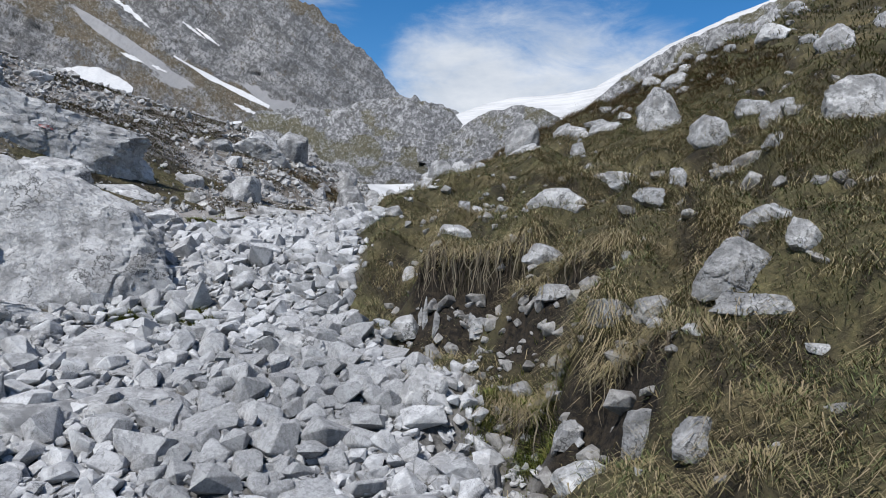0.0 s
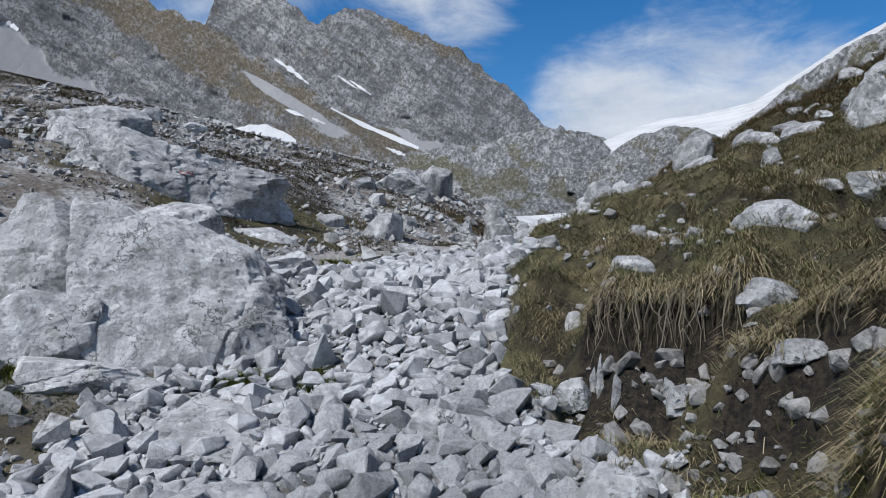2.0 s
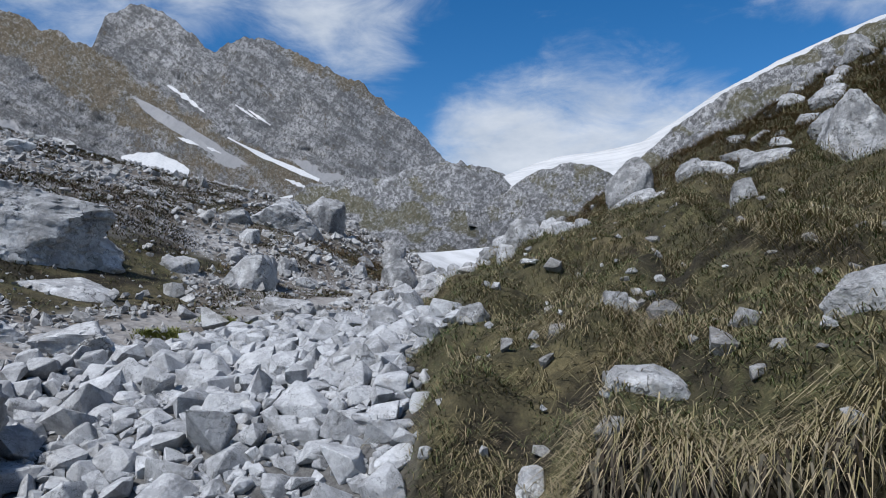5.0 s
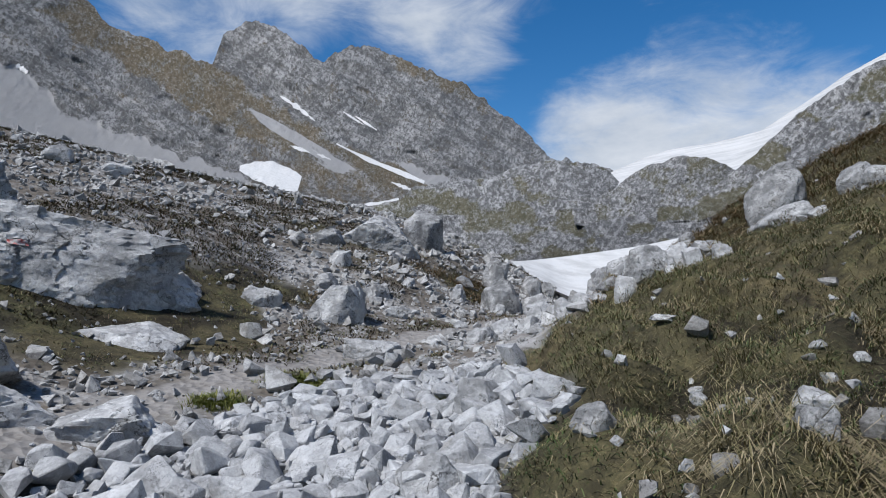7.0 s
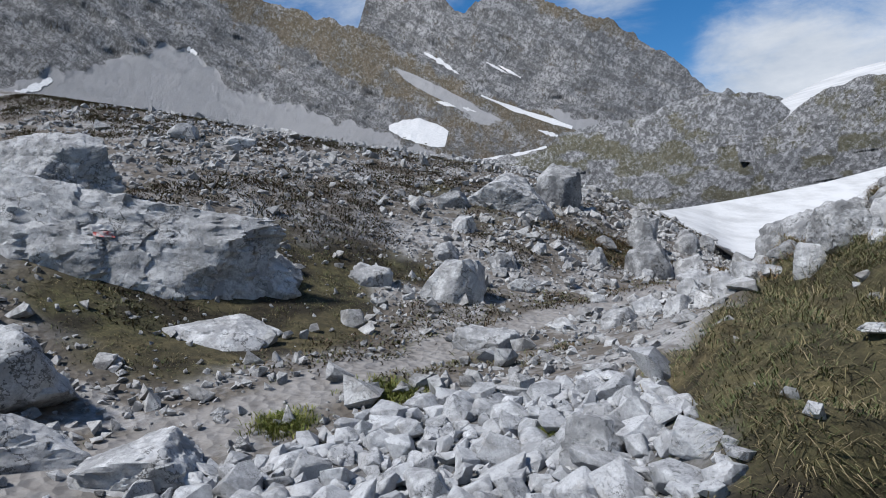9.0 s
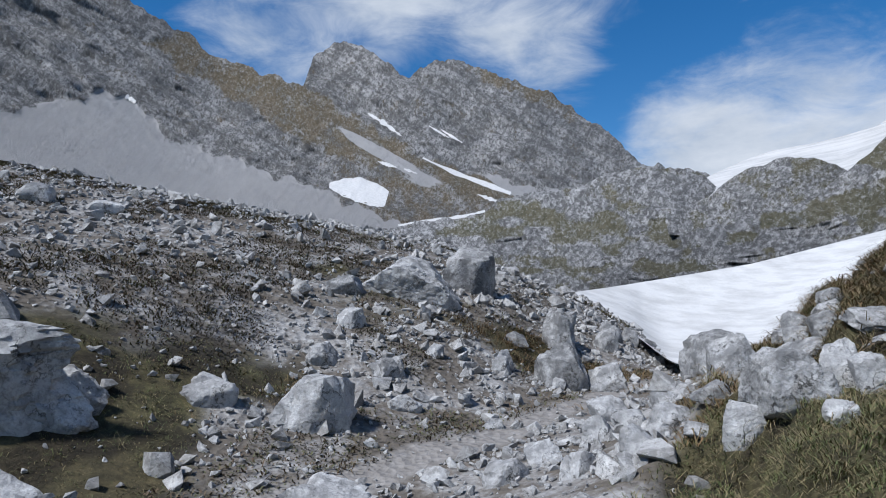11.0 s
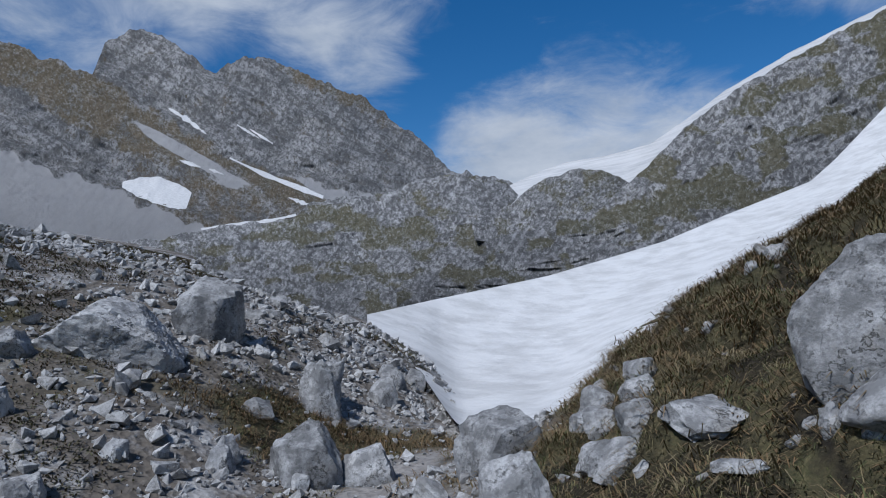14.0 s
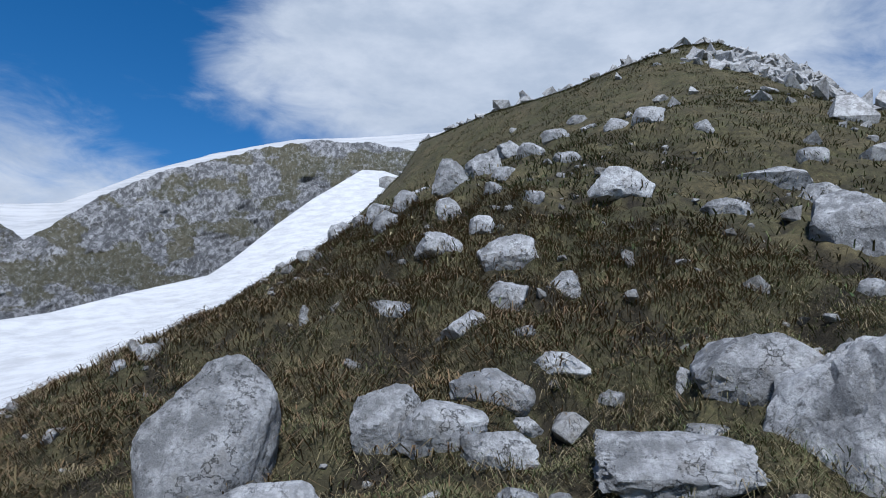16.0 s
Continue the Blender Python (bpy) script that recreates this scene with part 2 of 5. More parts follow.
def detail(x, y):
    east = smooth(-0.1, 0.35, x - grass_edge(y))
    step = smooth(2.0, 3.2, y) * smooth(7.0, 6.0, y)
    bank = step * (0.34 * smooth(-0.08, 0.16, bank_line(x, y)) - 0.2)
    hum = 0.05 * fbm(x * 0.8, y * 0.8, seed=4, octaves=3) + east * smooth(14, 7, x) * 0.12 * np.tanh(2.8 * hummocks(x, y)) + 0.035 * fbm(x * 3.3, y * 3.3, seed=8, octaves=3) * (0.4 + 0.9 * east)
    f = ledges(x, y)
    hum = hum + east * smooth(9, 5, x) * 0.17 * (smooth(0.0, 0.22, f) - f) * (0.5 + 0.5 * smooth(-0.3, 0.3, fbm(x * 0.5, y * 0.5, seed=22)))
    hum = hum + east * smooth(12, 7, x) * (0.24 * np.minimum(mounds(x, y), 0.45) - 0.10) - cuts(x, y)[0]
    far = smooth(6, 30, np.hypot(x, y - 9))
    return bank + hum + far * 0.4 * fbm(x * 0.22, y * 0.22, seed=12, octaves=4)


def land(x, y):
    """Height of the ground at x, y."""
    x, y = np.atleast_1d(np.asarray(x, float)), np.atleast_1d(np.asarray(y, float))
    z = np.einsum("ki,ij,kj->k", weights(ACROSS, x), HEIGHTS.T, weights(ALONG, y))
    return trim(x, y, z + detail(x, y))


# ---- end of land ----
EYE_POINT = Vector((-0.3, 8.4, 3.0))


def material(name, rough=0.9):
    m = bpy.data.materials.new(name)
    m.use_nodes = True
    nt = m.node_tree
    p = nt.nodes["Principled BSDF"]
    p.inputs["Roughness"].default_value = rough
    p.inputs["Specular IOR Level"].default_value = 0.25
    return m, nt, p


def nd(nt, kind, ins=None, **props):
    n = nt.nodes.new(kind)
    for k, v in props.items():
        if k == "blend_type":
            n.blend_type = v
        elif k == "operation":
            n.operation = v
        elif k == "data_type":
            n.data_type = v
        elif k == "feature":
            n.feature = v
        elif k == "attribute_name":
            n.attribute_name = v
    for k, v in (ins or {}).items():
        if isinstance(v, bpy.types.NodeSocket):
            nt.links.new(v, n.inputs[k])
        else:
            n.inputs[k].default_value = v
    return n


def mix(nt, fac, a, b, blend="MIX"):
    return nd(nt, "ShaderNodeMix", {"Factor": fac, "A": a, "B": b}, data_type="RGBA", blend_type=blend).outputs["Result"]


def spread(nt, value, lo, hi, to_lo=0.0, to_hi=1.0):
    return nd(nt, "ShaderNodeMapRange", {"Value": value, "From Min": lo, "From Max": hi, "To Min": to_lo, "To Max": to_hi}).outputs[0]


def noise_of(nt, co, scale, detail_=5.0, rough=0.6):
    return nd(nt, "ShaderNodeTexNoise", {"Vector": co, "Scale": scale, "Detail": detail_, "Roughness": rough}).outputs[0]


def rgb(r, g, b):
    return (r, g, b, 1)


def limestone(name, base, dark, pale, scale=1.0, lichen=0.3, per_piece=False):
    m, nt, p = material(name, 0.88)
    co = nd(nt, "ShaderNodeTexCoord").outputs["Object"]
    if per_piece:
        shift = nd(nt, "ShaderNodeNewGeometry").outputs["Random Per Island"]
        info = nd(nt, "ShaderNodeObjectInfo").outputs["Random"]
        shift = nd(nt, "ShaderNodeMath", {0: shift, 1: info}, operation="ADD").outputs[0]
    else:
        shift = nd(nt, "ShaderNodeObjectInfo").outputs["Random"]
    big = noise_of(nt, co, 2.2 * scale, 8, 0.70)
    fine = noise_of(nt, co, 26 * scale, 6, 0.7)
    col = mix(nt, spread(nt, big, 0.43, 0.53), dark, base)
    col = mix(nt, spread(nt, noise_of(nt, co, 5 * scale, 6, 0.65), 0.52, 0.72), col, pale)
    spots = spread(nt, noise_of(nt, co, 8 * scale, 9, 0.78), 0.55, 0.63)
    col = mix(nt, nd(nt, "ShaderNodeMath", {0: spots, 1: lichen}, operation="MULTIPLY").outputs[0], col, rgb(0.075, 0.073, 0.07))
    col = mix(nt, spread(nt, fine, 0.50, 0.60, 0.0, 0.45), col, dark)
    col = mix(nt, spread(nt, noise_of(nt, co, 0.9 * scale, 7, 0.72), 0.55, 0.62, 0.0, 0.4), col, rgb(*[c * 0.62 for c in dark[:3]]))
    col = mix(nt, spread(nt, noise_of(nt, co, 1.7 * scale, 6, 0.7), 0.58, 0.70, 0.0, 0.35), col, rgb(0.30, 0.265, 0.215))
    crack = nd(nt, "ShaderNodeTexVoronoi", {"Vector": nd(nt, "ShaderNodeVectorMath", {0: co, 1: nd(nt, "ShaderNodeTexNoise", {"Vector": co, "Scale": 3.0 * scale, "Detail": 5, "Roughness": 0.65}).outputs["Color"]}, operation="ADD").outputs[0],
                                            "Scale": 1.1 * scale}, feature="DISTANCE_TO_EDGE").outputs["Distance"]
    seams = nd(nt, "ShaderNodeMath", {0: spread(nt, crack, 0.006, 0.03, 0.75, 0.0), 1: spread(nt, noise_of(nt, co, 1.3 * scale, 3, 0.5), 0.45, 0.6)}, operation="MULTIPLY").outputs[0]
    col = mix(nt, seams, col, rgb(0.07, 0.068, 0.065))
    vary = nd(nt, "ShaderNodeHueSaturation", {"Color": col, "Value": spread(nt, nd(nt, "ShaderNodeMath", {0: shift, 1: 1.0}, operation="MODULO").outputs[0], 0, 1, 0.82, 1.14)})
    nt.links.new(vary.outputs[0], p.inputs["Base Color"])
    b1 = nd(nt, "ShaderNodeBump", {"Height": spread(nt, crack, 0.0, 0.02), "Strength": 0.6, "Distance": 0.03})
    b2 = nd(nt, "ShaderNodeBump", {"Height": noise_of(nt, co, 7 * scale, 9, 0.70), "Strength": 1.0, "Distance": 0.055 / scale, "Normal": b1.outputs[0]})
    nt.links.new(b2.outputs[0], p.inputs["Normal"])
    return m


ROCK = limestone("grey_limestone", rgb(0.34, 0.337, 0.334), rgb(0.17, 0.169, 0.168), rgb(0.50, 0.498, 0.49), 1.6, 0.85)
PALE = limestone("pale_limestone", rgb(0.46, 0.456, 0.452), rgb(0.27, 0.268, 0.266), rgb(0.62, 0.618, 0.61), 1.6, 0.55)
STONE = limestone("loose_limestone", rgb(0.42, 0.42, 0.422), rgb(0.29, 0.29, 0.292), rgb(0.53, 0.53, 0.53), 3.5, 0.2, True)
# brownish stone darkened to stand in for shade in the turf hollows
SHADE_STONE = limestone("shade_dark_stone", rgb(0.27, 0.262, 0.25), rgb(0.14, 0.133, 0.124), rgb(0.38, 0.372, 0.36), 2.5, 0.5, True)
RUBBLE = limestone("weathered_rubble", rgb(0.40, 0.395, 0.387), rgb(0.23, 0.223, 0.215), rgb(0.52, 0.515, 0.50), 2.5, 0.35, True)


def ground_material():
    m, nt, p = material("mountain_ground", 0.95)
    co = nd(nt, "ShaderNodeTexCoord").outputs["Object"]
    turf = nd(nt, "ShaderNodeAttribute", attribute_name="turf").outputs["Fac"]
    trail = nd(nt, "ShaderNodeAttribute", attribute_name="trail").outputs["Fac"]
    n1, n2 = noise_of(nt, co, 0.9, 6), noise_of(nt, co, 9, 8, 0.7)
    green = mix(nt, spread(nt, n1, 0.38, 0.62), rgb(0.062, 0.064, 0.026), rgb(0.100, 0.080, 0.042))
    green = mix(nt, spread(nt, noise_of(nt, co, 55, 6, 0.8), 0.48, 0.60, 0, 0.7), green, rgb(0.16, 0.13, 0.066))
    green = mix(nt, spread(nt, n2, 0.42, 0.62), green, rgb(0.040, 0.034, 0.018))
    grit = mix(nt, spread(nt, noise_of(nt, co, 30, 8, 0.75), 0.35, 0.65), rgb(0.13, 0.115, 0.10), rgb(0.36, 0.35, 0.335))
    cell = nd(nt, "ShaderNodeTexVoronoi", {"Vector": co, "Scale": 13.0})
    grit = mix(nt, 0.45, grit, mix(nt, cell.outputs["Color"], rgb(0.20, 0.19, 0.185), rgb(0.42, 0.42, 0.42)))
    grit = mix(nt, spread(nt, noise_of(nt, co, 1.3, 8, 0.72), 0.40, 0.53, 0, 0.85), grit, rgb(0.080, 0.064, 0.047))
    sand = mix(nt, spread(nt, n2, 0.35, 0.7), rgb(0.17, 0.155, 0.14), rgb(0.28, 0.265, 0.25))
    green = mix(nt, spread(nt, noise_of(nt, co, 1.7, 9, 0.78), 0.45, 0.58, 0, 0.65), green, rgb(0.034, 0.030, 0.016))
    # dark earth in the hollows, blackened further so the colour imitates shade
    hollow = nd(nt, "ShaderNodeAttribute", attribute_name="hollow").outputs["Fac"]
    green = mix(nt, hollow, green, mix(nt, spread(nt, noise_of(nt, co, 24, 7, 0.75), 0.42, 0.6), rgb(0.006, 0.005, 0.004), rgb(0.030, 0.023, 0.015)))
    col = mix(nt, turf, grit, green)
    # ground under the bed stones painted darker, standing in for shade in the gaps
    col = mix(nt, nd(nt, "ShaderNodeAttribute", attribute_name="bed").outputs["Fac"], col, mix(nt, spread(nt, noise_of(nt, co, 30, 8, 0.75), 0.35, 0.65), rgb(0.05, 0.047, 0.042), rgb(0.15, 0.145, 0.14)))
    col = mix(nt, trail, col, sand)
    nt.links.new(col, p.inputs["Base Color"])
    h = mix(nt, turf, cell.outputs["Distance"], n2)
    b = nd(nt, "ShaderNodeBump", {"Height": h, "Strength": 0.6, "Distance": 0.05})
    b2 = nd(nt, "ShaderNodeBump", {"Height": noise_of(nt, co, 40, 6, 0.75), "Strength": 0.6, "Distance": 0.015, "Normal": b.outputs[0]})
    nt.links.new(b2.outputs[0], p.inputs["Normal"])
    return m


GROUND = ground_material()


def snow_material():
    m, nt, p = material("old_snow", 0.7)
    co = nd(nt, "ShaderNodeTexCoord").outputs["Object"]
    n = noise_of(nt, co, 0.9, 8, 0.66)
    col = mix(nt, spread(nt, n, 0.42, 0.64), rgb(0.56, 0.555, 0.545), rgb(0.43, 0.425, 0.415))
    col = mix(nt, spread(nt, noise_of(nt, co, 7, 8, 0.75), 0.60, 0.75, 0, 0.35), col, rgb(0.42, 0.40, 0.38))
    nt.links.new(col, p.inputs["Base Color"])
    b = nd(nt, "ShaderNodeBump", {"Height": noise_of(nt, co, 1.9, 7, 0.6), "Strength": 0.35, "Distance": 0.2})
    nt.links.new(b.outputs[0], p.inputs["Normal"])
    return m


SNOW = snow_material()


def firn_material():
    """Wind-packed snow, cut edge showing one winter's layers, greyed to imitate shade."""
    m, nt, p = material("shaded_firn", 0.75)
    co = nd(nt, "ShaderNodeTexCoord").outputs["Object"]
    flat = nd(nt, "ShaderNodeMapping", {"Vector": co, "Scale": (0.03, 0.03, 0.8)}).outputs[0]
    layer = noise_of(nt, flat, 1.6, 6, 0.7)
    col = mix(nt, spread(nt, layer, 0.42, 0.60), rgb(0.50, 0.495, 0.485), rgb(0.36, 0.36, 0.36))
    nt.links.new(mix(nt, spread(nt, noise_of(nt, co, 0.12, 5, 0.6), 0.4, 0.65, 0, 0.5), col, rgb(0.54, 0.535, 0.53)), p.inputs["Base Color"])
    nt.links.new(nd(nt, "ShaderNodeBump", {"Height": layer, "Strength": 0.8, "Distance": 1.0}).outputs[0], p.inputs["Normal"])
    return m


FIRN = firn_material()


def cliff_material(name, scale, rock, rock2, grass, grass2, scree, bedded=True):
    """Rock face with turf and scree laid over it by the mesh's own zones."""
    m, nt, p = material(name, 0.95)
    co = nd(nt, "ShaderNodeAttribute", attribute_name="face").outputs["Vector"]      # metres across and up the face
    turf = nd(nt, "ShaderNodeAttribute", attribute_name="turf").outputs["Fac"]
    loose = nd(nt, "ShaderNodeAttribute", attribute_name="scree").outputs["Fac"]
    n1, n2, n3 = noise_of(nt, co, 0.02 * scale, 8, 0.65), noise_of(nt, co, 0.07 * scale, 9, 0.74), noise_of(nt, co, 0.45 * scale, 10, 0.80)
    along = nd(nt, "ShaderNodeVectorMath", {0: co, 1: (0.71, 0.41, -0.57)}, operation="DOT_PRODUCT").outputs["Value"]
    across = nd(nt, "ShaderNodeVectorMath", {0: co, 1: (0.50, 0.28, 0.82)}, operation="DOT_PRODUCT").outputs["Value"]
    along = nd(nt, "ShaderNodeMath", {0: along, 1: 0.3 if bedded else 0.75}, operation="MULTIPLY").outputs[0]
    warp = nd(nt, "ShaderNodeCombineXYZ", {"X": along, "Y": across}).outputs[0]
    beds = noise_of(nt, warp, 0.16 * scale, 9, 0.75)
    steep = nd(nt, "ShaderNodeCombineXYZ", {"X": nd(nt, "ShaderNodeMath", {0: along, 1: 4.5}, operation="MULTIPLY").outputs[0], "Y": nd(nt, "ShaderNodeMath", {0: across, 1: 0.35}, operation="MULTIPLY").outputs[0]}).outputs[0]
    joints = noise_of(nt, steep, 0.16 * scale, 9, 0.75)
    col = mix(nt, spread(nt, n1, 0.35, 0.65), rock, rock2)
    dark = tuple(c * 0.30 for c in rock[:3]) + (1,)
    col = mix(nt, spread(nt, beds, 0.46, 0.55, 0, 0.75), col, dark)
    col = mix(nt, spread(nt, joints, 0.48, 0.56, 0, 0.7), col, dark)
    pale = tuple(min(1, c * 1.5) for c in rock2[:3]) + (1,)
    col = mix(nt, spread(nt, noise_of(nt, co, 0.5 * scale, 9, 0.76), 0.50, 0.57, 0, 0.22 if bedded else 0.45), col, pale)
    col = mix(nt, spread(nt, n3, 0.50, 0.54, 0, 0.8), col, dark)
    g = mix(nt, spread(nt, n2, 0.4, 0.65), grass, grass2)
    g = mix(nt, spread(nt, n3, 0.46, 0.56, 0, 0.6), g, rgb(*[c * 0.45 for c in grass[:3]]))
    g = mix(nt, spread(nt, noise_of(nt, co, 0.7 * scale, 8, 0.75), 0.54, 0.6, 0, 0.5), g, rock2)
    edge = nd(nt, "ShaderNodeMath", {0: turf, 1: spread(nt, n2, 0.3, 0.7, -0.6, 0.6)}, operation="ADD").outputs[0]
    edge = nd(nt, "ShaderNodeMath", {0: edge, 1: spread(nt, n3, 0.3, 0.7, -0.6, 0.6)}, operation="ADD").outputs[0]
    col = mix(nt, spread(nt, edge, 0.30, 0.75, 0, 0.92), col, g)
    s = mix(nt, spread(nt, n3, 0.46, 0.58, 0, 0.8), scree, rock2)
    s = mix(nt, spread(nt, joints, 0.45, 0.62, 0, 0.3), s, rock)
    edge2 = nd(nt, "ShaderNodeMath", {0: loose, 1: spread(nt, n2, 0.3, 0.7, -0.3, 0.3)}, operation="ADD").outputs[0]
    col = mix(nt, spread(nt, edge2, 0.4, 0.6), col, s)
    nt.links.new(col, p.inputs["Base Color"])
    b = nd(nt, "ShaderNodeBump", {"Height": beds, "Strength": 1.0, "Distance": 1.8 / scale})
    b = nd(nt, "ShaderNodeBump", {"Height": joints, "Strength": 1.0, "Distance": 2.0 / scale, "Normal": b.outputs[0]})
    b2 = nd(nt, "ShaderNodeBump", {"Height": n3, "Strength": 1.0, "Distance": 1.2 / scale, "Normal": b.outputs[0]})
    nt.links.new(b2.outputs[0], p.inputs["Normal"])
    return m


CLIFF = cliff_material("far_cliff", 1.15, rgb(0.21, 0.207, 0.205), rgb(0.31, 0.303, 0.297), rgb(0.092, 0.074, 0.038), rgb(0.15, 0.115, 0.075), rgb(0.30, 0.295, 0.295))
KNOLL = cliff_material("knoll_rock", 3.4, rgb(0.22, 0.218, 0.218), rgb(0.34, 0.335, 0.33), rgb(0.070, 0.066, 0.030), rgb(0.115, 0.100, 0.06), rgb(0.28, 0.275, 0.275), bedded=False)


def mesh_object(name, verts, faces, mat, parent=None, smooth_shade=True):
    me = bpy.data.meshes.new(name)
    me.from_pydata(verts, [], faces)
    me.materials.append(mat)
    if smooth_shade:
        me.polygons.foreach_set("use_smooth", np.ones(len(me.polygons), bool))
    ob = new(name, me)
    if parent:
        ob.parent = parent
    return ob


def quads(nu, nv):
    i = np.arange((nu - 1) * (nv - 1))
    a = (i // (nv - 1)) * nv + i % (nv - 1)
    return np.stack([a, a + nv, a + nv + 1, a + 1], 1)


def fast_mesh(name, co, loops, mat, smooth_shade=True):
    """A mesh of faces with one size from arrays."""
    me = bpy.data.meshes.new(name)
    n, k = loops.shape
    me.vertices.add(len(co))
    me.vertices.foreach_set("co", np.ascontiguousarray(co, np.float32).ravel())
    me.loops.add(n * k)
    me.loops.foreach_set("vertex_index", np.ascontiguousarray(loops, np.int32).ravel())
    me.polygons.add(n)
    me.polygons.foreach_set("loop_start", np.arange(0, n * k, k, dtype=np.int32))
    me.polygons.foreach_set("use_smooth", np.full(n, smooth_shade))
    me.update(calc_edges=True)
    me.materials.append(mat)
    return me


def give(me, name, values):
    me.attributes.new(name, "FLOAT", "POINT").data.foreach_set("value", np.ascontiguousarray(values, np.float32).ravel())


# ---- the ground ----


def lines(stops):
    """Grid lines with a step that changes from stop to stop: (from, step)."""
    out = [stops[0][0]]
    while out[-1] < stops[-1][0]:
        out.append(out[-1] + np.interp(out[-1], [a for a, _ in stops], [b for _, b in stops]))
    return np.array(out)


gx = lines([(-34, 1.2), (-12, 0.4), (-6, 0.11), (-3, 0.06), (2.5, 0.06), (6, 0.13), (16, 0.4), (70, 1.2)])
gy = lines([(-12, 0.8), (-2, 0.3), (1.5, 0.06), (12, 0.06), (18, 0.10), (26, 0.3), (70, 1.2)])
GX, GY = np.meshgrid(gx, gy, indexing="ij")
base = weights(ACROSS, gx) @ HEIGHTS.T @ weights(ALONG, gy).T
fx, fy = GX.ravel(), GY.ravel()
gz = trim(fx, fy, base.ravel() + detail(fx, fy))
bed, trail, rubble, turf = zones(fx, fy)
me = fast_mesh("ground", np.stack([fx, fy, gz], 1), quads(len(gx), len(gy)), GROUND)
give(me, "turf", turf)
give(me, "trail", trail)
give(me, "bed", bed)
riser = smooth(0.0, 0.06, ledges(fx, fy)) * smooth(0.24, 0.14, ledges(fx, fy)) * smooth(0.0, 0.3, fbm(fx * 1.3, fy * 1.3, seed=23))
# mask of painted shade and bare earth: dips, ledge risers, mound creases, bank faces
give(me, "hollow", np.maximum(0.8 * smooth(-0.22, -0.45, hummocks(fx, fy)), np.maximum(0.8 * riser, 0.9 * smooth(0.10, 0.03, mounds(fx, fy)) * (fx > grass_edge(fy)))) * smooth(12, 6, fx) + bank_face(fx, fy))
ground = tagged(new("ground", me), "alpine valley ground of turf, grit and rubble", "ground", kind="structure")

# the land beyond, down to the horizon
ang, rad = np.meshgrid(np.linspace(0, 2 * np.pi, 97), np.geomspace(22, 4000, 40), indexing="ij")
me = fast_mesh("ground_far", np.stack([rad.ravel() * np.sin(ang.ravel()), 9 + rad.ravel() * np.cos(ang.ravel()), np.full(ang.size, -6.0) - rad.ravel() * 0.01], 1), quads(97, 40)[:, ::-1], KNOLL)
give(me, "turf", np.full(ang.size, 0.5))
give(me, "scree", np.full(ang.size, 0.0))
me.attributes.new("face", "FLOAT_VECTOR", "POINT").data.foreach_set("vector", np.stack([rad.ravel() * np.sin(ang.ravel()), ang.ravel() * 0, rad.ravel() * np.cos(ang.ravel())], 1).astype(np.float32).ravel())
tagged(new("ground_far", me), "distant stony valley floor", "ground", kind="structure")


def place(az, el, dist, eye=EYE_POINT):
    a, e = np.radians(az), np.radians(el)
    return np.stack([eye.x + dist * np.sin(a), eye.y + dist * np.cos(a), eye.z + dist * np.tan(e)], -1)


